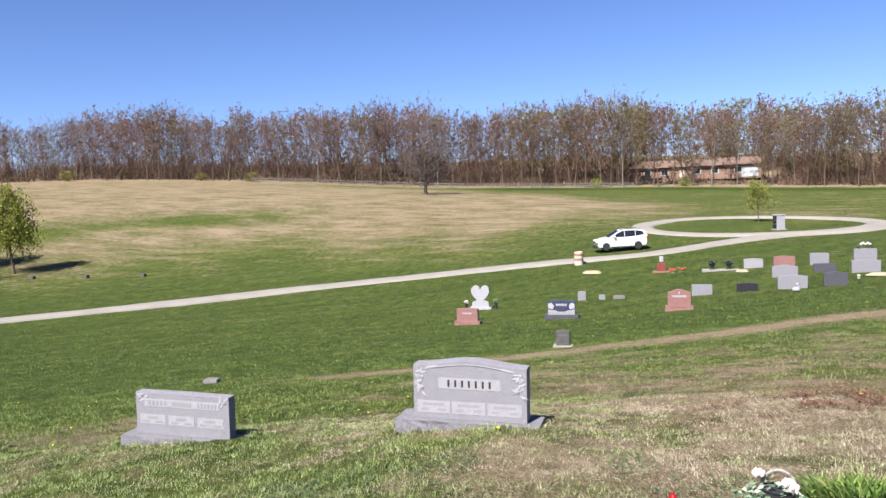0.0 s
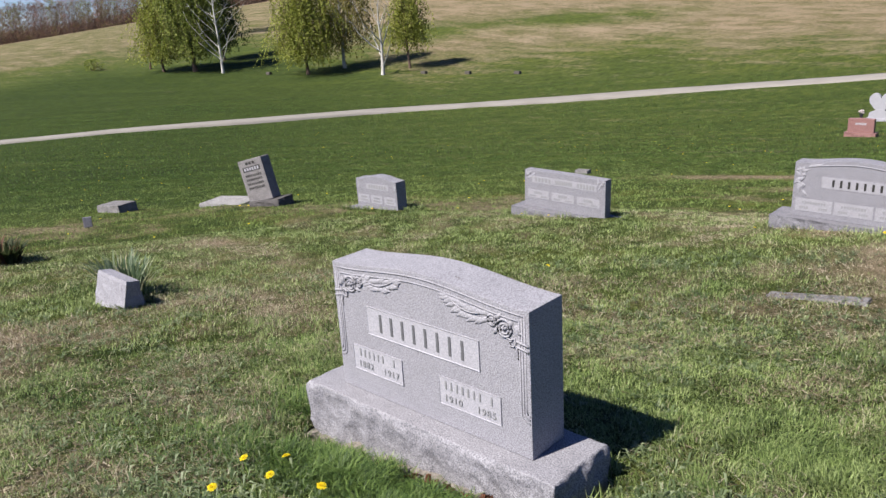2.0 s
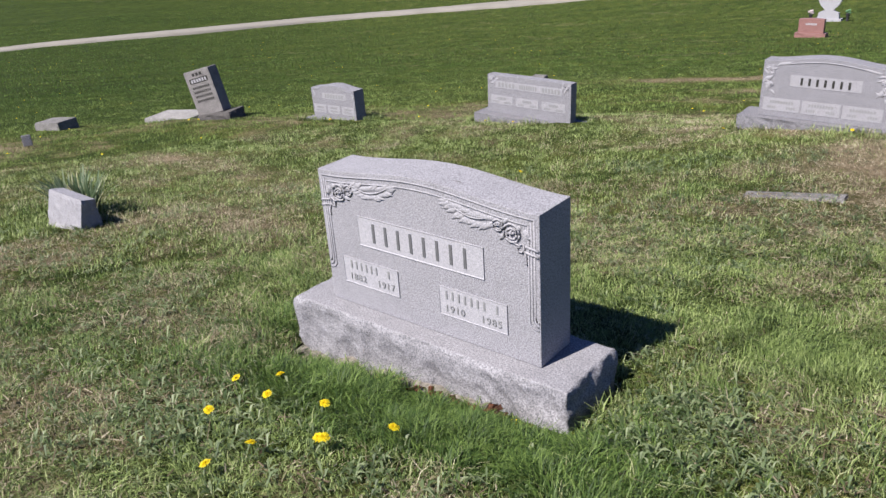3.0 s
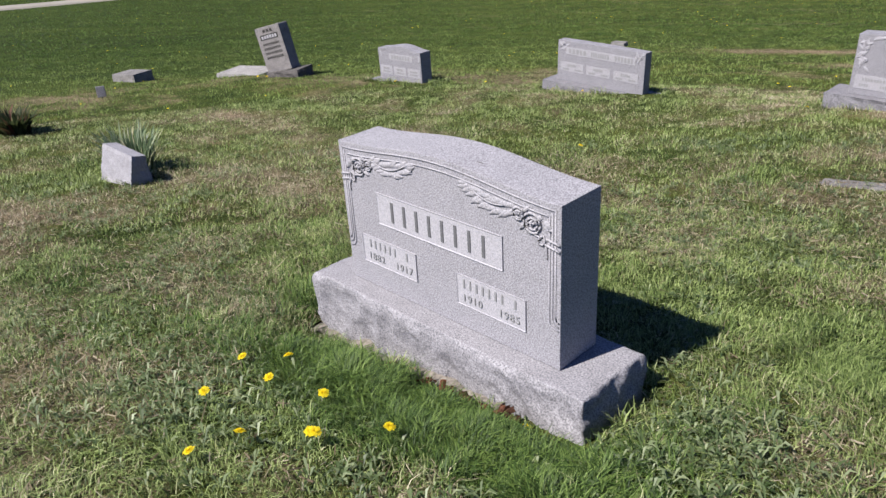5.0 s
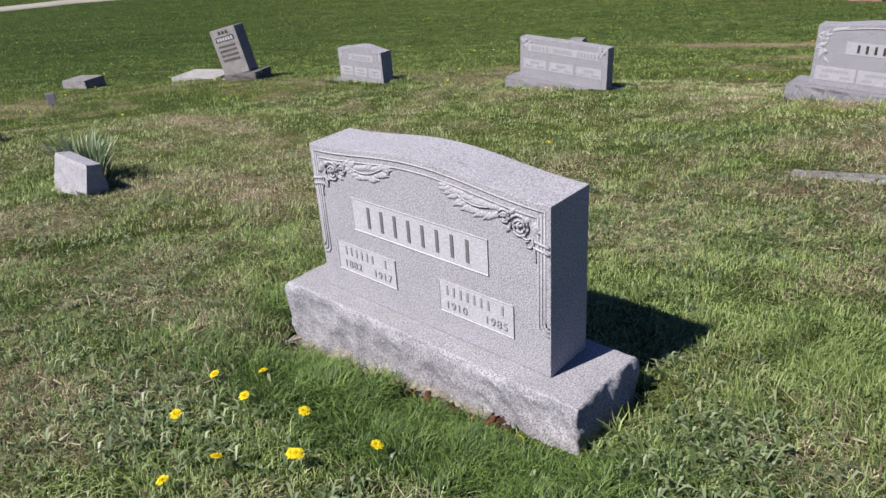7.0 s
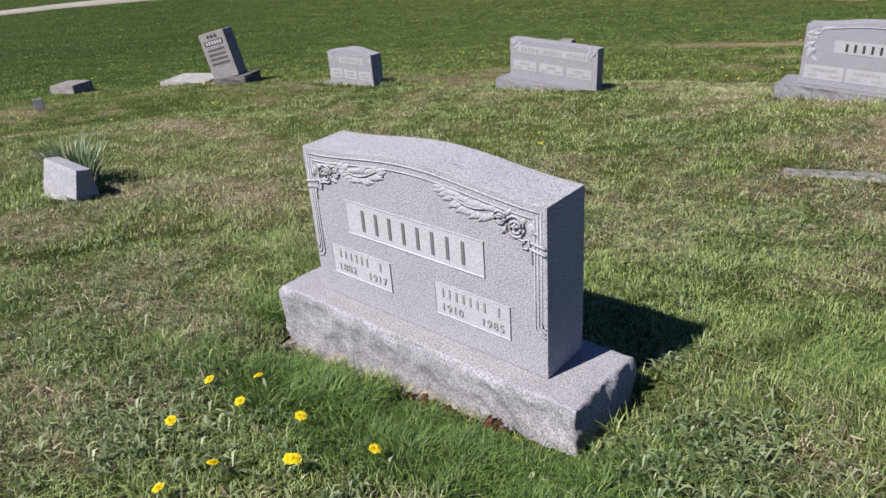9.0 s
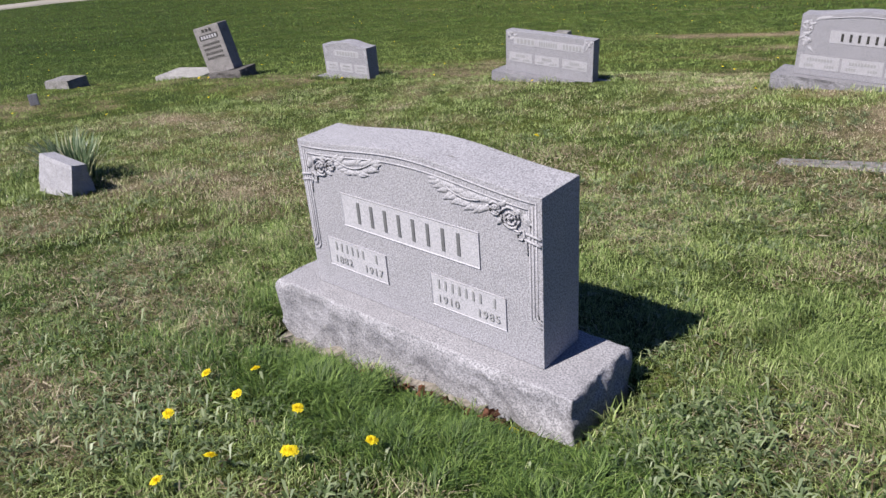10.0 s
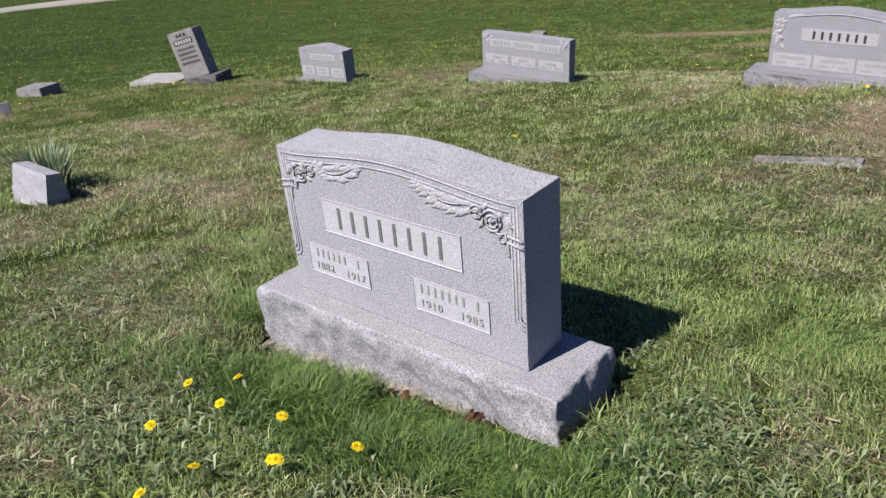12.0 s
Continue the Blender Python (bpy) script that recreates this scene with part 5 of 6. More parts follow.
class Wood:
    """Collects tapered limbs (as three- to six-sided prisms), twigs and leaves as arrays."""

    def __init__(self, seed):
        self.rnd = random.Random(seed)
        self.v, self.f, self.lv, self.lf = [], [], [], []

    def limb(self, pts, radii, sides):
        first = len(self.v)
        for i, p in enumerate(pts):
            t = (pts[min(i + 1, len(pts) - 1)] - pts[max(i - 1, 0)]).normalized()
            u = t.orthogonal().normalized()
            w = t.cross(u)
            for k in range(sides):
                a = 2 * math.pi * k / sides
                self.v.append(p + (u * math.cos(a) + w * math.sin(a)) * radii[i])
        for i in range(len(pts) - 1):
            for k in range(sides):
                a, b = first + i * sides + k, first + i * sides + (k + 1) % sides
                self.f += [(a, b, b + sides), (a, b + sides, a + sides)]

    def twig(self, p, d, width):
        side = d.cross(Vector((self.rnd.gauss(0, 1), self.rnd.gauss(0, 1), self.rnd.gauss(0, 1)))).normalized() * width
        k = len(self.v)
        self.v += [p - side, p + side, p + d]
        self.f.append((k, k + 1, k + 2))

    def leaf(self, p, size, hang=0.0):
        r = self.rnd
        u = Vector((r.gauss(0, 1), r.gauss(0, 1), r.gauss(0, 1) - hang)).normalized() * size
        w = u.cross(Vector((r.gauss(0, 1), r.gauss(0, 1), r.gauss(0, 1)))).normalized() * size * 0.42
        k = len(self.lv)
        self.lv += [p - w, p + w, p + u]
        self.lf.append((k, k + 1, k + 2))

    def wander(self, p, d, length, n, bend, lift):
        pts, step = [p.copy()], length / n
        for _ in range(n):
            d = (d + Vector((self.rnd.gauss(0, bend), self.rnd.gauss(0, bend), self.rnd.gauss(0, bend) + lift))).normalized()
            pts.append(pts[-1] + d * step)
        return pts

    def tree(self, h, r, clear=0.4, spread=0.32, limbs=20, up=0.9, twigs=3, twig_w=0.028, leaves=0, leaf_size=0.25, subs=5, stout=0.42, bend=0.06, light=False):
        """A deciduous tree: a trunk, limbs that leave it up the crown, their forks, and twigs."""
        rnd = self.rnd
        n = 8
        trunk = self.wander(Vector((0, 0, -0.3)), Vector((rnd.gauss(0, 0.03), rnd.gauss(0, 0.03), 1)), h + 0.3, n, bend, 0.06)
        radii = [r * (1.25 if i == 0 else 1 - 0.93 * (i / n) ** 0.9) for i in range(n + 1)]
        self.limb(trunk, radii, 4 if light else 6)
        dome = (lambda q: 0.30 + 0.95 * math.sin(math.pi * (0.14 + 0.72 * q))) if light else (lambda q: 1.15 - 0.85 * q ** 1.6)
        tips = []
        for i in range(limbs):
            u = clear + (1 - clear) * (i + rnd.random()) / limbs * 0.97
            s = min(int(u * n), n - 1)
            p = trunk[s].lerp(trunk[s + 1], u * n - s)
            a = i * 2.4 + rnd.gauss(0, 0.4)
            rise = up * rnd.uniform(0.6, 1.3)
            ln = h * spread * dome((u - clear) / (1 - clear)) * rnd.uniform(0.7, 1.2)
            d = Vector((math.cos(a), math.sin(a), rise)).normalized()
            pts = self.wander(p, d, ln, 3, 0.14, 0.10)
            br = radii[s] * stout
            if light:
                self.twig(p, pts[2] - p, br * 0.8)
                self.twig(pts[1], pts[3] - pts[1], br * 0.5)
            else:
                self.limb(pts, [br, br * 0.7, br * 0.42, 0.012], 3)
            for j in range(subs):
                t = 0.25 + 0.75 * (j + rnd.random()) / subs
                q = min(int(t * 3), 2)
                c = pts[q].lerp(pts[q + 1], t * 3 - q)
                dd = ((pts[q + 1] - pts[q]).normalized() + Vector((rnd.gauss(0, 0.7), rnd.gauss(0, 0.7), rnd.gauss(0.15, 0.4)))).normalized()
                sl = ln * rnd.uniform(0.25, 0.5)
                sp = self.wander(c, dd, sl, 2, 0.2, 0.06)
                if light:
                    self.twig(c, sp[2] - c, br * 0.5)
                else:
                    self.limb(sp, [br * 0.34, br * 0.2, 0.008], 3)
                for _ in range(twigs):
                    w = rnd.random()
                    tp = sp[0].lerp(sp[2], 0.3 + 0.7 * w)
                    td = ((sp[2] - sp[1]).normalized() + Vector((rnd.gauss(0, 0.6), rnd.gauss(0, 0.6), rnd.gauss(0.1, 0.5)))).normalized() * min(sl, 1.2) * rnd.uniform(0.3, 0.75)
                    self.twig(tp, td, twig_w * rnd.uniform(0.6, 1.2))
                    tips.append(tp + td * rnd.random())
        for _ in range(leaves):
            self.leaf(rnd.choice(tips) + Vector((rnd.gauss(0, 0.25), rnd.gauss(0, 0.25), rnd.gauss(0, 0.25))), leaf_size * rnd.uniform(0.6, 1.3))
        return self

    def weeping(self, h, radius, strands=230, leaf=0.13, r=0.16, low=0.13, thin=1.0):
        """A weeping birch: rising limbs hung with leafy strands."""
        rnd = self.rnd
        self.tree(h * 0.95, r, 0.22, radius / h * 0.62, 16, 1.4, 2, 0.02, 0, 0.2, 4)
        for i in range(strands):
            a, q = rnd.uniform(0, 2 * math.pi), rnd.random() ** 0.6
            z = h * rnd.uniform(0.30, 1.0)
            wide = radius * math.sqrt(max(0.03, 1 - ((z / h - 0.52) / 0.50) ** 2)) * (1 + 0.24 * math.sin(3 * a + z * 0.9) + 0.12 * math.sin(5 * a - z * 2.1)) * rnd.uniform(0.8, 1.12)
            p = Vector((q * wide * math.cos(a), q * wide * math.sin(a), z))
            drop = max(0.3, min(rnd.uniform(0.8, 4.2), z - h * low * rnd.uniform(0.5, 1.5)))
            sway = Vector((rnd.gauss(0, 0.10), rnd.gauss(0, 0.10), 0))
            steps = max(2, int(drop / (leaf * 0.62) * thin))
            for s in range(steps):
                c = p + sway * s * 0.3 + Vector((rnd.gauss(0, 0.09), rnd.gauss(0, 0.09), -drop * s / steps))
                self.leaf(c, leaf * rnd.uniform(0.7, 1.5), 1.0)
            self.twig(p, Vector((sway.x, sway.y, -drop)), 0.012)
        return self

    def meshes(self, bark_mat, leaf_mat):
        out = []
        for name, v, f, mat in (("trunk", self.v, self.f, bark_mat), ("crown", self.lv, self.lf, leaf_mat)):
            if f:
                ob = arrays(name, np.array(v), f, mat)
                out.append(ob)
        return out


def tree_thing(name, wood, bark_mat, leaf_mat, m, label, group=""):
    ob = thing(name, m, label, "tree", group)
    for p in wood.meshes(bark_mat, leaf_mat):
        p.parent = ob
    return ob


def ground_pose(v, turn=0.0, size=1.0):
    return Matrix.Translation(v) @ Matrix.Rotation(radians(turn), 4, "Z") @ Matrix.Diagonal((size, size, size, 1))


# the lone tree on the hill
tree_thing("bare_tree", Wood(4).tree(6.6, 0.34, 0.20, 0.62, 46, 0.22, 11, 0.028, 0, 0.2, 9, stout=0.34, bend=0.02), SILVER_BARK, BUD_TAN, ground_pose(polar(17.0, 112.7)), "lone broad bare grey tree standing on the hill")
# the young tree in the loop
tree_thing("young_tree", Wood(5).tree(3.4, 0.06, 0.26, 0.36, 18, 0.9, 5, 0.014, 1700, 0.12, 6), BARK, FRESH, ground_pose(polar(-6.4, 76.0)), "young slender tree with sparse fresh green leaves")
# the two groves
tree_thing("weeping_birch", Wood(11).weeping(9.9, 2.8, 1050, 0.15, 0.24), BARK, DEEP, ground_pose(polar(59.95, 80.6)), "tall weeping birch in mid-green spring leaf", "birch groves")
tree_thing("weeping_birch", Wood(12).weeping(7.6, 2.2, 430, 0.14, 0.14), BARK, FRESH, ground_pose(polar(62.0, 82.4)), "smaller weeping birch with pale yellow-green leaves", "birch groves")
tree_thing("weeping_birch", Wood(16).weeping(9.0, 1.8, 480, 0.16, 0.14), BARK, DARK_LEAF, ground_pose(polar(57.9, 86.0)), "slender weeping birch in dark spring leaf", "birch groves")
tree_thing("dead_birch", Wood(13).tree(9.2, 0.15, 0.12, 0.42, 24, 0.8, 2, 0.03, 0, 0.2, 2, stout=0.55, bend=0.03), BIRCH_BARK, BUD_TAN, ground_pose(polar(58.1, 77.6)), "dead white birch with bare spreading limbs", "birch groves")
tree_thing("weeping_birch", Wood(14).weeping(8.6, 2.9, 720, 0.14, 0.16), BARK, FRESH, ground_pose(polar(52.2, 71.9)), "weeping birch with fresh yellow-green leaves", "birch groves")
tree_thing("weeping_birch", Wood(15).weeping(11.0, 2.5, 460, 0.14, 0.17), BIRCH_BARK, OCHRE, ground_pose(polar(49.6, 73.9)), "thin white-stemmed birch with sparse olive leaves", "birch groves")
tree_thing("weeping_birch", Wood(17).weeping(7.2, 1.7, 400, 0.14, 0.12, 0.3), BARK, FRESH, ground_pose(polar(44.9, 70.5)), "weeping birch hung with yellow-green strands", "birch groves")
tree_thing("dead_birch", Wood(18).tree(6.7, 0.17, 0.14, 0.44, 12, 1.3, 1, 0.03, 0, 0.2, 2, stout=0.78, bend=0.07), BIRCH_BARK, BUD_TAN, ground_pose(polar(46.9, 67.9)), "dead white birch with broken bare limbs", "birch groves")
tree_thing("bare_tree", Wood(19).tree(13.6, 0.40, 0.46, 0.32, 40, 0.75, 12, 0.026, 0, 0.2, 9), BARK_PALE, BUD_TAN, ground_pose(polar(59.7, 106.0)), "tall bare spreading tree behind the birches")
stump = tree_thing("tree_stump", Wood(20).tree(0.9, 0.22, 0.9, 0.05, 1, 0.5, 1, 0.01, 0, 0.1, 1), BARK, BUD_TAN, ground_pose(polar(62.8, 85.5)), "short broken tree stump beside the birches")


def shrub(v, size, mat, label, seed, count=420):
    w = Wood(seed)
    rnd = w.rnd
    for i in range(14):
        a = rnd.uniform(0, 6.28)
        w.limb(w.wander(Vector((0, 0, -0.1)), Vector((math.cos(a), math.sin(a), 1.3)).normalized(), 0.9, 3, 0.2, 0.1), [0.03, 0.02, 0.012, 0.005], 3)
    for i in range(count):
        a, q, z = rnd.uniform(0, 6.28), rnd.random() ** 0.5, rnd.random()
        wide = 0.9 * math.sqrt(max(0.05, 1 - (z - 0.35) ** 2 / 0.5)) * (1 + 0.25 * math.sin(3 * a))
        w.leaf(Vector((q * wide * math.cos(a), q * wide * math.sin(a), 0.05 + z * 1.0)), 0.13)
    ob = tree_thing("shrub", w, BARK, mat, ground_pose(v, seed * 40, size), label)
    ob["category"] = "shrub"
    return ob


DARK_ROCK = material("dark_field_rock", plain((0.07, 0.062, 0.055), 0.3, 9.0, 0.5), 0.95)
shrub(polar(66.4, 89.0), 1.1, DEEP, "round dark green shrub on the slope", 1)
for k, (b, d) in enumerate(((37.1, 63.5), (40.7, 65.3), (43.9, 67.0), (55.0, 74.0))):
    v = polar(b, d)
    ob = rough_block("field_rock", Matrix.Translation(v), 0.5, 0.3, 0.22, "low dark field rock in the mown grass", DARK_ROCK, 50 + k, "rock", group="field rocks")

# the wood along the ridge
EDGE = ((-60, 150), (-40, 152), (-15, 158), (-5, 160), (5, 158), (13, 162), (20, 163), (27, 163), (37, 172), (45, 178), (55, 188), (68, 196), (95, 200))
TOP = ((-60, 16), (-13, 15.8), (-8, 14.5), (-3, 13.6), (2, 16.6), (5, 18.5), (8, 15.5), (12, 16), (15.5, 15.8), (19, 17), (27, 14.5), (31, 12.5), (35, 14.5), (39, 14.5), (41.5, 11), (45, 12), (48, 12), (52, 10.5), (57, 9.0), (61, 7.7), (70, 8.5), (95, 9))
edge_at = lambda b: float(np.interp(b, [p[0] for p in EDGE], [p[1] for p in EDGE]))
top_at = lambda b: float(np.interp(b, [p[0] for p in TOP], [p[1] for p in TOP]))
KINDS, BEHIND = [], []
for k, (leafmat, leaves, clear, spread, label) in enumerate((
    (BUD_TAN, 560, 0.30, 0.30, "tall bare grey-brown woodland tree"),
    (BUD_RED, 1000, 0.16, 0.27, "woodland tree flushed with red-brown buds"),
    (BUD_TAN, 460, 0.36, 0.26, "slender bare woodland tree"),
    (BUD_OLIVE, 1050, 0.16, 0.30, "woodland tree with thin olive spring leaves"),
    (BUD_BROWN, 850, 0.10, 0.27, "small twiggy russet woodland tree"),
    (BUD_TAN, 480, 0.30, 0.36, "broad bare woodland tree"),
    (BUD_OLIVE, 1150, 0.12, 0.31, "woodland tree coming into yellow-olive leaf"),
)):
    w = Wood(60 + k).tree(14.4, 0.17, clear, spread, 28, 1.3, 6, 0.054, leaves, 0.19, 5, light=True, bend=0.045)
    KINDS.append((w, BARK_PALE if k == 5 else BARK, leafmat, label))
    BEHIND.append(Wood(80 + k).tree(14.4, 0.17, clear * 0.6, spread, 24, 1.3, 4, 0.085, leaves, 0.36, 4, light=True, bend=0.045))


def build_wood():
    rnd = random.Random(77)
    protos = {}
    spots = []
    for row in range(4):
        b = -24.0
        while b < 76:
            d = edge_at(b) + row * 7.0 + rnd.uniform(-2.5, 2.5)
            spots.append((row, b + rnd.uniform(-0.3, 0.3), d))
            b += math.degrees((2.2 if row == 0 else 2.7) / d) * rnd.uniform(0.6, 1.4)
    for i in range(46):
        b = rnd.uniform(-8.5, 2.5)
        spots.append((9, b, edge_at(b) + rnd.uniform(25, 48)))
    far = {k: [] for k in range(2 * len(KINDS))}
    count = 0
    for row, b, d in spots:
        if -7.5 < b < 1.8 and row in (1, 2, 3, 4) and (row > 1 or rnd.random() < 0.6):
            continue
        if 43 < b < 57 and row > 1 and rnd.random() < 0.4:
            continue
        v = polar(b, d)
        patch = noise.noise((b * 0.16, row * 0.4, 3.0)) + rnd.gauss(0, 0.18)
        if b > 50:
            k = rnd.choice((3, 3, 0, 1, 6, 3))
        elif b < 12:
            k = rnd.choice((1, 3, 0, 0, 5, 3, 6, 4, 0, 1)) if patch < 0.2 else rnd.choice((3, 6, 1))
        else:
            k = rnd.choice((0, 2, 5, 1, 0, 2, 4)) if patch < 0.25 else rnd.choice((1, 3, 4, 1))
        if row > 2:
            k = rnd.choice((1, 4, 4, 3, 0)) if b > 12 else rnd.choice((1, 4, 1, 3, 6))
        size = top_at(b) / 16.6 * rnd.uniform(0.78, 1.04)
        if rnd.random() < 0.06:
            size *= 1.12
        turn = rnd.uniform(0, 360)
        if row == 0 and count < 120 and -17 < b < 62:
            count += 1
            if k not in protos:
                w, bm_, lm, label = KINDS[k]
                protos[k] = tree_thing("forest_tree", w, bm_, lm, Matrix(), label, "trees along the wood's edge")
                protos[k].matrix_world = ground_pose(v, turn, size)
            else:
                c = copy_thing(protos[k], Matrix())
                c.matrix_world = ground_pose(v, turn, size)
        else:
            far[k + (len(KINDS) if row > 1 else 0)].append((v, turn, size))
    wv, wf, wm = [], [], []
    mats = [BARK, BARK_PALE, BUD_TAN, BUD_RED, BUD_OLIVE, BUD_BROWN]
    n = 0
    for k, places in far.items():
        w, bark_mat, leaf_mat, _ = KINDS[k % len(KINDS)]
        w = w if k < len(KINDS) else BEHIND[k % len(KINDS)]
        for pv, pf, mat in ((w.v, w.f, bark_mat), (w.lv, w.lf, leaf_mat)):
            pv, pf = np.array(pv), np.array(pf)
            if not len(pf):
                continue
            for v, turn, size in places:
                c, s = math.cos(radians(turn)), math.sin(radians(turn))
                q = pv @ np.array([[c, s, 0], [-s, c, 0], [0, 0, 1]]) * size + np.array(v)
                wv.append(q)
                wf.append(pf + n)
                wm.append(np.full(len(pf), mats.index(mat)))
                n += len(q)
    ob = arrays("far_woods", np.concatenate(wv), np.concatenate(wf), mats[0])
    for m in mats[1:]:
        ob.data.materials.append(m)
    ob.data.polygons.foreach_set("material_index", np.concatenate(wm).astype(np.int32))
    tagged(ob, "dense leafless spring woodland behind the field", "woods", kind="stuff")
    # brush and saplings under the trees
    rnd = random.Random(5)
    for mat, lb, lo, hi, many in ((BUD_BROWN, "russet brush and saplings under the wood", 1.5, 7.0, 2600), (BUD_TAN, "tangled bare tan brush under the wood", 1.0, 5.5, 1900), (BUD_OLIVE, "olive brush coming into leaf under the wood", 1.0, 5.0, 700)):
        br = Wood(99)
        for i in range(many):
            b = rnd.uniform(-22, 74)
            back = 40 * rnd.random() ** 1.3
            v = polar(b, edge_at(b) + 1.5 + back)
            if -8 < b < 2 and back < 24 and rnd.random() < 0.85:
                continue
            hgt = rnd.uniform(lo, hi) * (0.45 + 0.55 * min(1, back / 12))
            for j in range(10):
                d = Vector((rnd.gauss(0, 0.3), rnd.gauss(0, 0.3), 1)).normalized() * hgt * rnd.uniform(0.5, 1)
                br.twig(v + Vector((rnd.gauss(0, 0.7), rnd.gauss(0, 0.7), -0.1)), d, 0.06)
            for j in range(24):
                br.leaf(v + Vector((rnd.gauss(0, 1.0), rnd.gauss(0, 1.0), hgt * rnd.random() ** 1.2)), 0.24)
        for o, nm, tail in zip(br.meshes(BARK, mat), ("brush_stems", "brush_leaves"), ("stems", "leaves")):
            o.name = nm
            tagged(o, lb + ", " + tail, "brush", kind="stuff")


build_wood()
for k, (b, s, mt) in enumerate(((51.5, 1.3, DEEP), (29.5, 1.8, BUD_OLIVE), (33.0, 1.5, BUD_OLIVE), (41.5, 1.9, BUD_OLIVE), (4.6, 1.6, FRESH), (-1.5, 1.5, DEEP))):
    shrub(polar(b, edge_at(b) - 2), s, mt, "leafy shrub at the edge of the wood", 10 + k)

# the split-rail fence at the wood's edge
GREY_WOOD = material("weathered_rail_wood", bark((0.09, 0.082, 0.074), (0.18, 0.167, 0.154), 12.0), 0.9)
fence = thing("rail_fence", Matrix.Translation(polar(15, edge_at(15) - 3)), "weathered grey split-rail fence along the wood", "fence")
base = fence.matrix_world.inverted()
post_me, rail_me = None, None
stops = [polar(b, edge_at(b) - 3.5) for b in np.arange(2.0, 30.0, 1.02)]
for a, c in zip(stops, stops[1:]):
    p = tube([(0, 0, -0.3), (0.01, 0, 0.5), (0, 0, 0.95)], [0.10, 0.09, 0.085], 6) if post_me is None else None
    if p:
        post = part("post", p, GREY_WOOD, fence)
        post_me = post.data
    else:
        post = new("post", post_me)
        post.parent = fence
    post.matrix_local = base @ Matrix.Translation(a)
    run = c - a
    for z in (0.38, 0.78):
        if rail_me is None:
            rail = part("rail", tube([(0, 0, 0), (0.5, 0, 0.01), (1.0, 0, 0)], [0.08, 0.075, 0.08], 5), GREY_WOOD, fence)
            rail_me = rail.data
        else:
            rail = new("rail", rail_me)
            rail.parent = fence
        rail.matrix_local = base @ Matrix.Translation(a + Vector((0, 0, z))) @ run.to_track_quat("X", "Z").to_matrix().to_4x4() @ Matrix.Diagonal((run.length + 0.15, 1, 1, 1))

# the long house behind the trees
BRICK_WALL = material("brown_siding", plain((0.211, 0.136, 0.105), 0.15, 2.0, 0.1), 0.85)
ROOF = material("brown_shingle_roof", plain((0.135, 0.092, 0.074), 0.2, 1.5, 0.3), 0.9)
hv = polar(-2.2, edge_at(-2.2) + 15)
house = thing("house", Matrix.Translation(hv) @ Matrix.Rotation(radians(-3), 4, "Z"), "long low brown ranch house seen through the wood", "house")
part("wall", block(26.0, 8.0, 2.9, (0, 0, -0.3), 0.03), BRICK_WALL, house)
bm = outline([(-4.7, 2.55), (4.7, 2.55), (0, 4.1)], 27.0, 0.03)
roof = part("roof", bm, ROOF, house)
roof.matrix_local = pose(13.5, 0, 0, 0, 0, 90)
for k, wx in enumerate((-9.5, -6.0, 0.5, 4.0, 8.5)):
    win = part("window", block(1.5, 0.12, 1.3, (wx, -4.03, 0.9), 0.02), PAINT, house, "white window frame")
    part("pane", block(1.25, 0.06, 1.05, (wx, -4.08, 1.02), 0.01), GLASS, win)
part("door", block(1.0, 0.12, 2.1, (-2.5, -4.03, 0.0), 0.02), CREAM, house)
part("garage_door", block(3.2, 0.12, 2.2, (-4.3 + 15, -4.03, 0.0), 0.02), PAINT, house)
pick = thing("parked_pickup", Matrix.Translation(polar(0.9, edge_at(0.9) + 6)) @ Matrix.Rotation(radians(10), 4, "Z"), "dark pickup truck parked in the trees by the house", "car")
part("body", outline([(-2.6, 0.5), (2.6, 0.5), (2.6, 1.05), (0.5, 1.1), (0.1, 1.75), (-1.1, 1.75), (-1.5, 1.1), (-2.6, 1.0)], 1.8, 0.06), TRIM, pick)
for s in (0.05, 1.75):
    for wx in (-1.6, 1.6):
        wheel(pick, wx, s, 0.38, 0.38)
# ---- grass ----
def scatter(rng, count, d0, d1, b0, b1):
    """Random spots on the land between two distances and bearings, denser towards the plot."""
    u = rng.random(count)
    d = np.sqrt(d0 * d0 + u * (d1 * d1 - d0 * d0))
    a = np.radians(rng.uniform(b0, b1, count))
    return HUB[0] - d * np.sin(a), HUB[1] + d * np.cos(a)


BLOCKS = [(-0.70, 0.70, -0.095, 0.268), (-0.88, 0.70, 6.19, 6.62), (-4.41, -2.74, 6.15, 6.58), (-7.22, -5.94, 5.57, 6.02), (-4.46, -4.02, 0.43, 0.74), (0.07, 0.93, 3.52, 3.72), (1.90, 3.14, 3.07, 3.53), (-9.90, -9.05, 5.45, 6.05), (-11.4, -10.1, 5.45, 6.05), (-13.05, -12.15, 4.3, 4.8)]


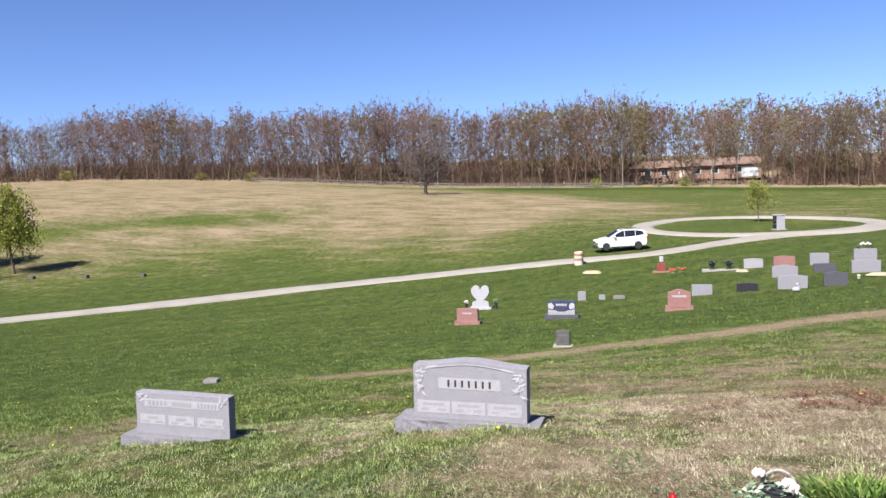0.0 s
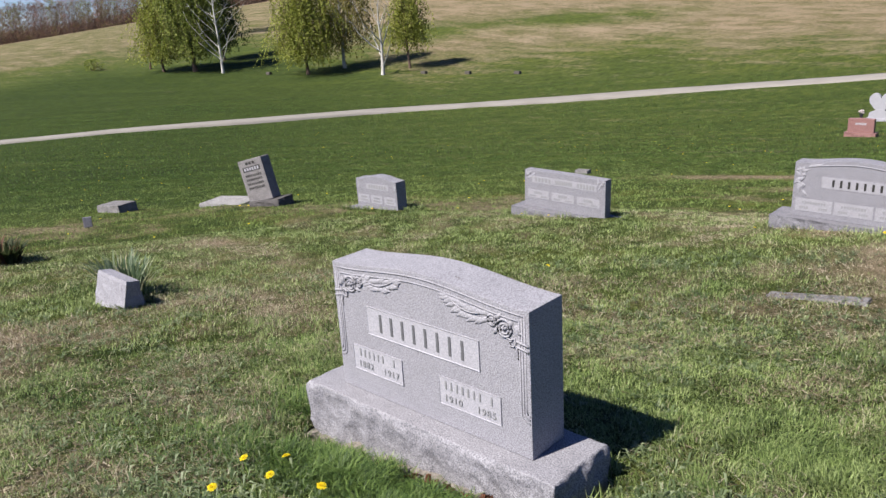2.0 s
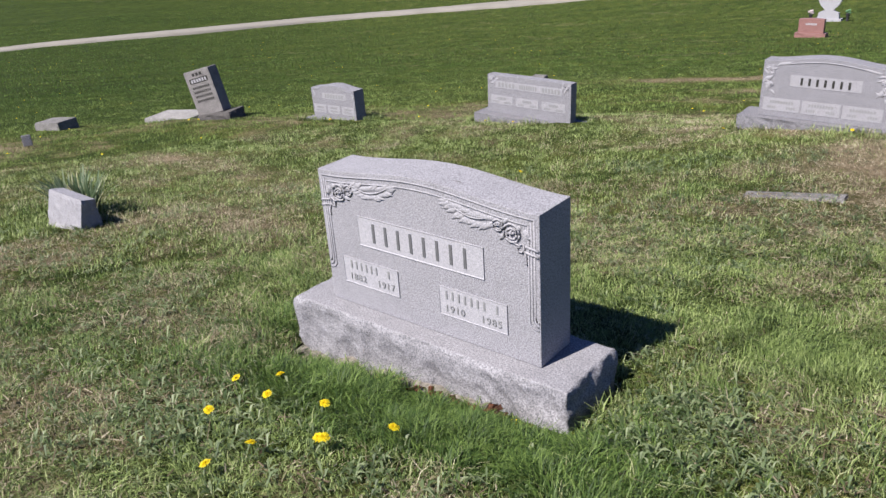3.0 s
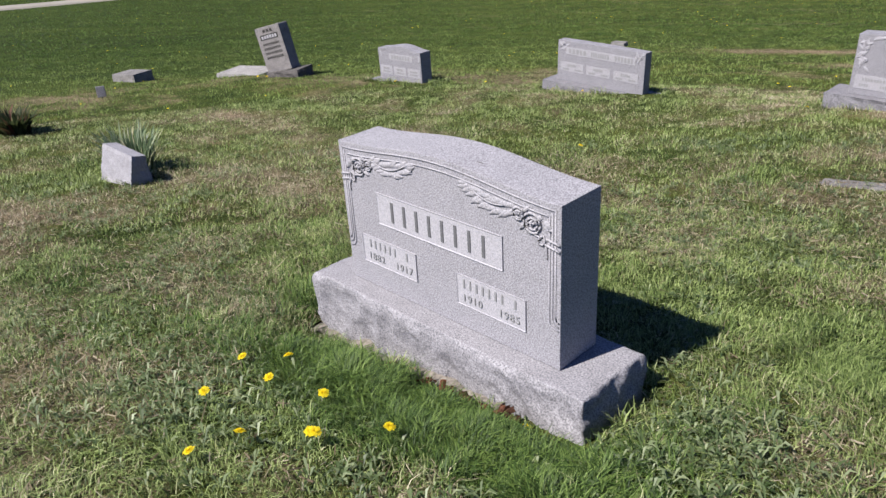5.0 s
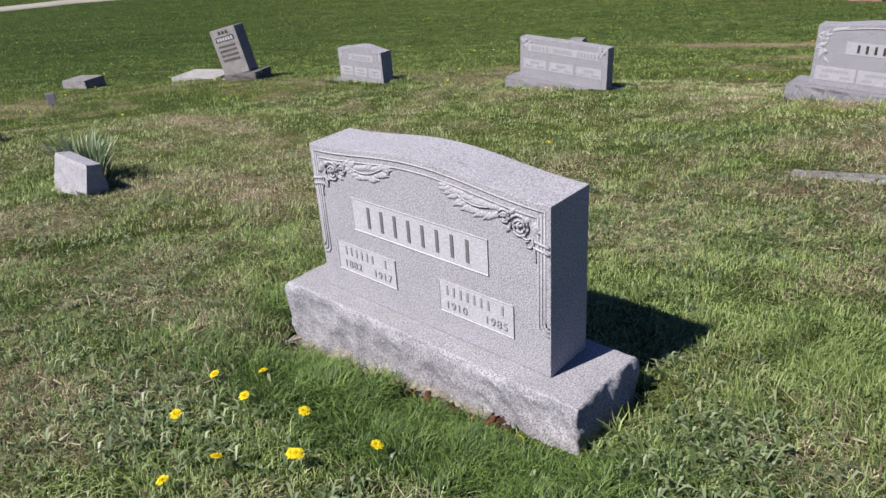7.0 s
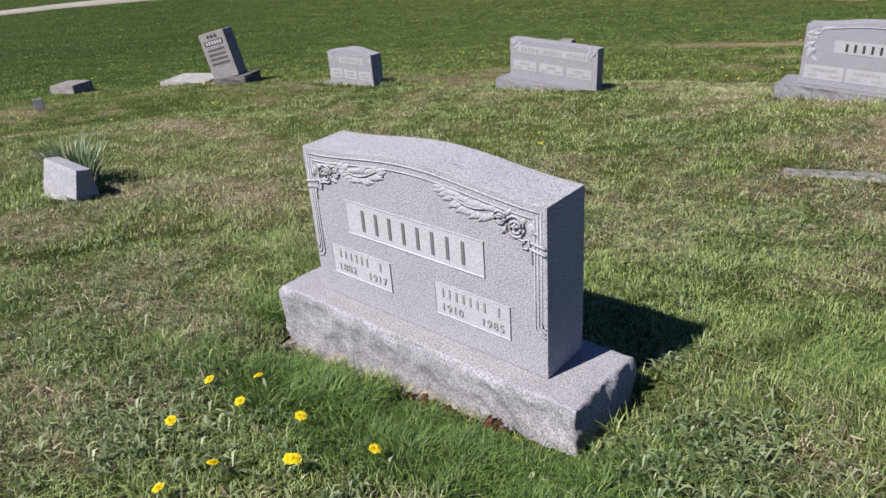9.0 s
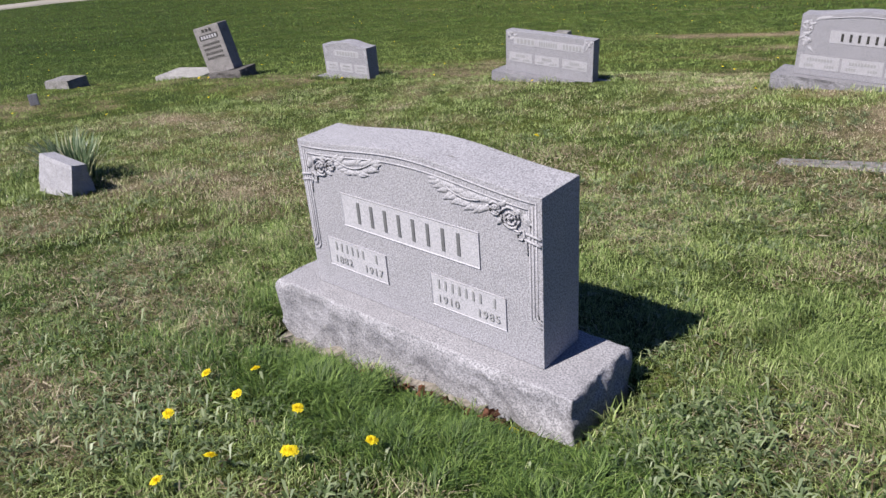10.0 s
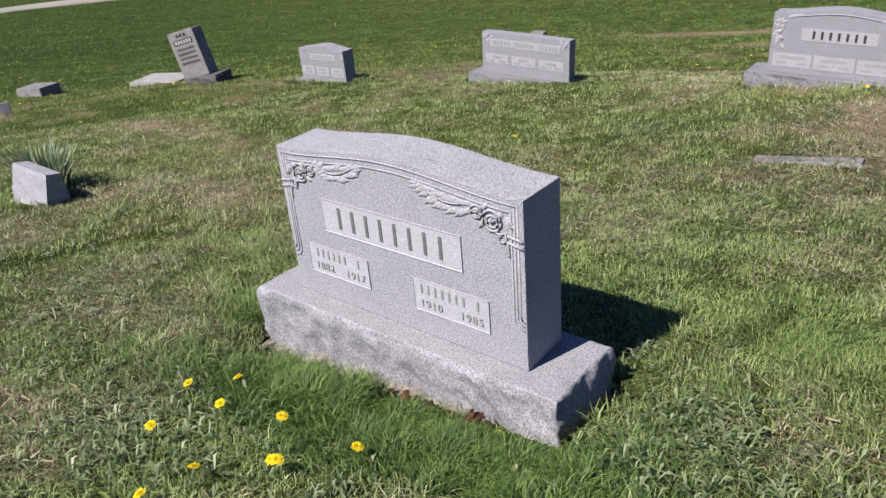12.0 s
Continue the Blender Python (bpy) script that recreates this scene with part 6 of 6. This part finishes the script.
def blades(name, rng, x, y, h0, h1, width, bend, label, tri=False, kept=0.45, dead=False, mat=BLADES):
    """Grass as one mesh: a bent blade on each spot."""
    keep = np.ones(len(x), bool)
    for x0, x1, y0, y1 in BLOCKS:
        keep &= ~((x > x0 - 0.025) & (x < x1 + 0.025) & (y > y0 - 0.025) & (y < y1 + 0.02))
    x, y = x[keep], y[keep]
    n = len(x)
    patch = 2 * clumps(x, y, 0.45, 5) - 1
    away = np.hypot(x - HUB[0], y - HUB[1])
    dry = straw_share(x, y) + 0.10 * patch + rng.normal(0, 1, n) * np.interp(away, [5, 14], [0.18, 0.08])
    if dead:
        keep = dry > 0.60
        x, y, dry, patch = x[keep], y[keep], dry[keep], patch[keep]
        n = len(x)
    tuft = clumps(x, y, 0.11, 6)
    tall = np.clip(0.45 + 0.8 * tuft - 0.30 * (dry > 0.5) - 0.2 * patch, 0.25, 1.6)
    h = rng.uniform(h0, h1, n) * tall
    z = soil(x, y)
    # blades of one tuft lie the same way
    a = 9.0 * clumps(x, y, 0.16, 7) + 6.0 * clumps(x, y, 0.5, 8) + rng.normal(0, 1.2, n)
    lean = bend * (0.25 + 0.75 * rng.random(n)) * (1 + 0.7 * (dry > 0.5))
    w = width * rng.uniform(0.6, 1.3, n)
    dx, dy = np.cos(a), np.sin(a)
    sx, sy = -dy * w / 2, dx * w / 2
    root = np.stack([x, y, z - 0.015], -1)
    side = np.stack([sx, sy, np.zeros(n)], -1)
    mid = np.stack([x + dx * h * lean * 0.35, y + dy * h * lean * 0.35, z + h * 0.55], -1)
    tip = np.stack([x + dx * h * lean, y + dy * h * lean, z + h * np.clip(1 - 0.35 * lean, 0.25, 1)], -1)
    k = np.arange(n)
    # 0 lush lawn, 0.4 the poorer sward of the plot, 1 dead straw
    lush = np.clip((away[keep] - 15.0) / 10.0, 0, 1) if dead else np.clip((away - 15.0) / 10.0, 0, 1)
    deep = 0.44 * hump(x, y, -1.2, -0.55, 1.6, 0.85)
    share = np.where(dry > 0.42, 0.53 + 0.24 * np.clip((dry - 0.42) / 0.24, 0, 1), np.clip(kept - deep - 0.4 * lush - 0.25 * np.clip(patch, -0.4, 1), 0.0, 0.45))
    if tri:
        verts = np.concatenate([root - side, root + side, tip])
        faces = np.stack([k, k + n, k + 2 * n], -1)
        attr = np.tile(share, 3)
    else:
        verts = np.concatenate([root - side, root + side, mid - side * 0.8, mid + side * 0.8, tip])
        faces = np.concatenate([np.stack([k, k + n, k + 3 * n], -1), np.stack([k, k + 3 * n, k + 2 * n], -1), np.stack([k + 2 * n, k + 3 * n, k + 4 * n], -1)])
        attr = np.tile(share, 5)
    ob = arrays(name, verts, faces, mat, attr=attr)
    return tagged(ob, label, "grass", kind="stuff")


rng = np.random.default_rng(4)
x, y = scatter(rng, 200000, 0.8, 4.6, -12, 96)
blades("lawn_grass", rng, x, y, 0.016, 0.046, 0.0036, 1.9, "short mixed green and straw lawn grass around the monument")
x, y = scatter(rng, 260000, 4.6, 10.5, -16, 84)
blades("plot_grass", rng, x, y, 0.02, 0.055, 0.010, 1.4, "patchy green and straw grass between the stones", True)
x, y = scatter(rng, 190000, 10.5, 24.0, -18, 80)
blades("slope_grass", rng, x, y, 0.025, 0.065, 0.016, 1.3, "green lawn grass down the slope", True, kept=0.40, mat=LAWN_BLADES)
x, y = scatter(rng, 170000, 24.0, 58.0, -18, 80)
blades("far_grass", rng, x, y, 0.03, 0.075, 0.042, 1.3, "coarse green grass down to the lane", True, mat=LAWN_BLADES)
x, y = scatter(rng, 150000, 1.0, 9.5, -16, 90)
blades("dead_thatch", rng, x, y, 0.05, 0.09, 0.006, 2.6, "flattened pale dead grass in worn patches", True, dead=True)
# longer lush grass in front of and beside the monument, and in scattered tufts
x, y = [], []
for cx, cy, sx, sy, many in ((-0.05, -0.36, 0.48, 0.10, 11000), (0.45, -0.40, 0.30, 0.12, 8000), (0.85, -0.30, 0.16, 0.12, 2500), (-0.9, 0.0, 0.14, 0.35, 1500)):
    x.append(rng.normal(cx, sx, many))
    y.append(rng.normal(cy, sy, many))
for i in range(330):
    d, a = rng.uniform(1.0, 8.0), radians(rng.uniform(-12, 80))
    cx, cy = HUB[0] - d * math.sin(a), HUB[1] + d * math.cos(a)
    if clumps(cx, cy, 0.9, 9) < 0.45:
        continue
    x.append(rng.normal(cx, 0.05 + 0.014 * d, 70))
    y.append(rng.normal(cy, 0.05 + 0.014 * d, 70))
blades("lush_grass", rng, np.concatenate(x), np.concatenate(y), 0.05, 0.105, 0.0034, 1.5, "longer lush green grass round the monument", kept=0.04)
x, y = rng.normal(1.22, 0.21, 6500), rng.normal(0.85, 0.27, 6500)
blades("soft_grass", rng, x, y, 0.035, 0.075, 0.0032, 1.6, "soft fine bright grass beside the monument", kept=0.28)
# taller tufts against the plinths
tx, ty = [], []
for x0, x1, y0, y1 in BLOCKS[:5]:
    for x, y, ex, ey in ((rng.uniform(x0, x1, 420), np.full(420, y0 - 0.03), 0, -1), (rng.uniform(x0, x1, 300), np.full(300, y1), 0, 1), (np.full(200, x0), rng.uniform(y0, y1, 200), -1, 0), (np.full(200, x1), rng.uniform(y0, y1, 200), 1, 0)):
        off = np.abs(rng.normal(0, 0.035, len(x))) + 0.03
        tx.append(x + ex * off)
        ty.append(y + ey * off)
blades("edge_tufts", rng, np.concatenate(tx), np.concatenate(ty), 0.05, 0.12, 0.006, 0.9, "taller unmown grass against the stone bases")

# broad weed leaves lying in the sward
WEED = material("grey_green_weed_leaves", leafy([(0.0, (0.045, 0.075, 0.024)), (0.6, (0.135, 0.180, 0.082)), (1.0, (0.28, 0.32, 0.19))], 0.42), 0.42, 0.0, 0.5)
x, y = scatter(rng, 5200, 1.0, 7.0, -10, 80)
bed = clumps(x, y, 0.6, 11) + 0.5 * hump(x, y, 0.3, 2.2, 0.9, 0.8) + 0.3 * hump(x, y, -0.6, -0.95, 0.7, 0.35) - 0.6 * hump(x, y, 0.15, -0.36, 0.8, 0.2) - 0.6 * hump(x, y, 1.24, 0.88, 0.3, 0.4)
x, y = x[bed > 0.62], y[bed > 0.62]
x = np.concatenate([x, rng.normal(1.00, 0.18, 230), rng.normal(1.25, 0.16, 90), rng.normal(0.55, 0.3, 70), rng.normal(-0.35, 0.35, 260)])
y = np.concatenate([y, rng.normal(0.08, 0.22, 230), rng.normal(-0.05, 0.16, 90), rng.normal(-0.72, 0.12, 70), rng.normal(-0.78, 0.20, 260)])
vs, fs = [], []
for cx, cy in zip(x, y):
    if -0.75 < cx < 0.75 and -0.15 < cy < 0.32:
        continue
    cz, turn, size = float(soil(cx, cy)), rng.uniform(0, 6.28), rng.uniform(0.016, 0.048)
    for j in range(6):
        a = turn + j * 1.05 + rng.normal(0, 0.4)
        out, side = Vector((math.cos(a), math.sin(a), 0)), Vector((-math.sin(a), math.cos(a), 0))
        ln, w, rise = size * rng.uniform(0.7, 1.4), size * rng.uniform(0.07, 0.13), rng.uniform(0.2, 0.9)
        k, o = len(vs), Vector((cx, cy, cz + 0.010))
        vs += [o, o + out * ln * 0.5 + side * w + Vector((0, 0, ln * rise)), o + out * ln + Vector((0, 0, ln * rise * 0.75)), o + out * ln * 0.5 - side * w + Vector((0, 0, ln * rise))]
        fs.append((k, k + 1, k + 2, k + 3))
tagged(arrays("weed_leaves", vs, fs, WEED), "grey-green weed rosettes in the lawn", "weeds", kind="stuff")

# fallen stems and thatch lying every way in the sward
LITTER = material("dead_grass_litter", leafy([(0.0, (0.060, 0.042, 0.026)), (0.45, (0.165, 0.125, 0.082)), (0.8, (0.270, 0.225, 0.160)), (1.0, (0.420, 0.370, 0.280))]), 0.7)
x, y = scatter(rng, 52000, 0.8, 6.0, -12, 94)
bed = straw_share(x, y) + 0.35 * (clumps(x, y, 0.10, 13) - 0.5) + rng.normal(0, 0.10, len(x))
keep = (bed > 0.33) & ~((np.abs(x) < 0.74) & (y > -0.13) & (y < 0.30))
x, y = x[keep], y[keep]
n = len(x)
a, ln = rng.uniform(0, 2 * np.pi, n), rng.uniform(0.015, 0.048, n)
p = np.stack([x, y, soil(x, y) + rng.uniform(0.004, 0.030, n)], -1)
u = np.stack([np.cos(a) * ln, np.sin(a) * ln, rng.normal(0.004, 0.012, n)], -1)
w = np.stack([-np.sin(a), np.cos(a), rng.normal(0, 0.5, n)], -1) * rng.uniform(0.0010, 0.0026, n)[:, None]
k = np.arange(n)
tagged(arrays("grass_litter", np.concatenate([p - w, p + w, p + u + w * 0.6, p + u - w * 0.6]), np.stack([k, k + n, k + 2 * n, k + 3 * n], -1), LITTER), "dead stems and brown thatch lying in the lawn", "leaf litter", kind="stuff")

# the rusty patch of dead needles
NEEDLES = material("rusty_dead_needles", leafy([(0.0, (0.085, 0.042, 0.028)), (0.6, (0.17, 0.085, 0.054)), (1.0, (0.30, 0.20, 0.13))]), 0.9)
nx, ny = rng.normal(3.40, 0.60, 2800), rng.normal(7.55, 0.42, 2800)
ny = ny + (nx - 3.40) * 0.4
kept_needles = clumps(nx, ny, 0.30, 15) > 0.48
nx, ny = nx[kept_needles], ny[kept_needles]
many = len(nx)
nz = soil(nx, ny) + 0.02 + 0.03 * rng.random(many)
na, nl = rng.uniform(0, 2 * np.pi, many), rng.uniform(0.04, 0.10, many)
p = np.stack([nx, ny, nz], -1)
u = np.stack([np.cos(na) * nl, np.sin(na) * nl, rng.uniform(-0.01, 0.04, many)], -1)
w = np.stack([-np.sin(na), np.cos(na), np.zeros(many)], -1) * 0.008
k = np.arange(many)
tagged(arrays("dead_needles", np.concatenate([p - w, p + w, p + u]), np.stack([k, k + many, k + 2 * many], -1), NEEDLES), "rust-brown patch of dead needles in the lawn", "leaf litter", kind="stuff")

# ---- dandelions and leaf litter ----
PETAL = material("dandelion_petals", leafy([(0.0, (0.66, 0.50, 0.008)), (1.0, (0.82, 0.70, 0.03))]), 0.7)
STEM = material("dandelion_stem", plain((0.0868, 0.136, 0.0372), 0.2, 30.0), 0.6)


def dead_leaf_colours(k, bsdf):
    base = k.ramp(k.single(), [(0.0, (0.060, 0.028, 0.018)), (0.45, (0.165, 0.062, 0.034)), (0.8, (0.235, 0.100, 0.055)), (1.0, (0.36, 0.235, 0.145))])
    k.link(k.mix(1.0, base, k.ramp(k.noise(60.0, 4, 0.6), [(0.3, 0.55), (0.7, 1.25)]), "MULTIPLY"), bsdf.inputs["Base Color"])


DEAD_LEAF = material("dead_oak_leaf", dead_leaf_colours, 0.8)
bloom_me = None


def dandelion(x, y, up, size=1.0, seed=0):
    """A dandelion in flower: stem and a head of rayed petals."""
    global bloom_me
    z = float(soil(x, y))
    ob = thing("dandelion", pose(x, y, z, 0, 0, seed * 47), "yellow dandelion in flower in the lawn", "flower", "dandelions")
    if bloom_me is None:
        rnd = random.Random(2)
        bm = bmesh.new()
        for ring, (rad, num, rise) in enumerate(((0.020, 26, 0.002), (0.015, 22, 0.006), (0.010, 16, 0.009), (0.005, 8, 0.011))):
            for k in range(num):
                a = 2 * math.pi * (k + 0.3 * ring + rnd.uniform(-0.2, 0.2)) / num
                c, s, r = math.cos(a), math.sin(a), rad * rnd.uniform(0.85, 1.15)
                w = 0.0022
                bm.faces.new([bm.verts.new(p) for p in ((-s * w * 0.4, c * w * 0.4, 0.002), (s * w * 0.4, -c * w * 0.4, 0.002), (c * r + s * w, s * r - c * w, rise), (c * r * 1.08, s * r * 1.08, rise - 0.001), (c * r - s * w, s * r + c * w, rise))])
        head = part("flower_head", bm, PETAL, ob)
        bloom_me = head.data
    else:
        head = new("flower_head", bloom_me)
        head.parent = ob
    head.matrix_local = Matrix.Translation((0, 0, up)) @ Matrix.Diagonal((size, size, size, 1)) @ pose(0, 0, 0, 18, -8 + 5 * math.sin(seed), 0)
    part("stem", tube([(0, 0, -0.02), (0.003, 0, up * 0.5), (0, 0, up)], [0.0025, 0.002, 0.002], 6), STEM, ob)
    return ob


for i, (x, y, up) in enumerate(((-0.507, -0.585, 0.06), (-0.299, -0.847, 0.10), (0.01, -0.586, 0.09), (0.328, -0.576, 0.09), (0.52, -0.158, 0.03), (-0.022, -0.883, 0.07), (-0.406, -0.45, 0.05), (-0.052, -1.037, 0.06), (-0.27, -0.62, 0.07), (0.145, -0.74, 0.07), (0.165, -0.735, 0.075),
                                (-1.80, 3.42, 0.10), (-0.9, 5.9, 0.05), (-4.0, 5.95, 0.05), (-3.6, 6.0, 0.05), (-6.4, 5.45, 0.05), (0.3, 6.0, 0.05), (-9.6, 5.2, 0.05), (-9.4, 5.25, 0.05))):
    dandelion(x, y, up, 0.86 if i < 11 else 0.9, i)


x, y = scatter(rng, 240, 9.0, 40.0, -16, 78)
vs, fs = [], []
for cx, cy in zip(x, y):
    cz = float(soil(cx, cy)) + 0.07
    for j in range(5):
        a = j * 1.26
        k = len(vs)
        vs += [(cx, cy, cz), (cx + 0.018 * math.cos(a), cy + 0.018 * math.sin(a), cz + 0.008), (cx + 0.018 * math.cos(a + 1.2), cy + 0.018 * math.sin(a + 1.2), cz + 0.008)]
        fs.append((k, k + 1, k + 2))
tagged(arrays("far_dandelions", vs, fs, PETAL), "scattered yellow dandelions over the lawn", "flowers", kind="stuff")


def dead_leaf(x, y, z, size, turn, tilt, seed):
    bm = bmesh.new()
    rnd = random.Random(seed)
    rim = []
    for k in range(12):
        a = 2 * math.pi * k / 12
        r = size * (0.55 + 0.45 * (k % 2)) * (1.0 if k not in (0, 6) else 1.35)
        rim.append(bm.verts.new((r * math.cos(a), r * math.sin(a) * 0.6, size * 0.25 * math.sin(a * 2 + seed) + 0.1 * size * rnd.random())))
    mid = bm.verts.new((0, 0, size * 0.15))
    for k in range(12):
        bm.faces.new((mid, rim[k], rim[(k + 1) % 12]))
    bmesh.ops.solidify(bm, geom=list(bm.faces), thickness=0.0015)
    ob = part("dead_leaf", bm, DEAD_LEAF)
    ob.matrix_world = pose(x, y, z, tilt, tilt * 0.6, turn)
    tagged(ob, "curled red-brown dead leaf caught against the base", "leaf", "dead leaves")


twig = part("twig", tube([(-0.018, 0, 0.001), (-0.006, 0.004, 0.002), (0.008, 0.003, 0.002), (0.018, -0.004, 0.001)], [0.0010, 0.0018, 0.0016, 0.0008], 6), DARK_ROCK)
twig.matrix_world = pose(0.145, 0.063, 0.6285, 0, 3, 20)
tagged(twig, "short dark curved twig lying on the granite top", "twig")
rnd = random.Random(8)
for i, cx in enumerate((-0.15, -0.13, -0.11, -0.09, -0.06, -0.03, 0.02, 0.13, 0.16, 0.25, 0.27, 0.34, 0.42, 0.44, 0.47, 0.49, 0.10)):
    x, y = cx + rnd.uniform(-0.02, 0.02), -0.150 - rnd.random() * 0.040
    dead_leaf(x, y, float(soil(x, y)) + 0.035 + 0.03 * rnd.random(), rnd.uniform(0.024, 0.040), rnd.uniform(0, 360), rnd.uniform(-40, 40), i)
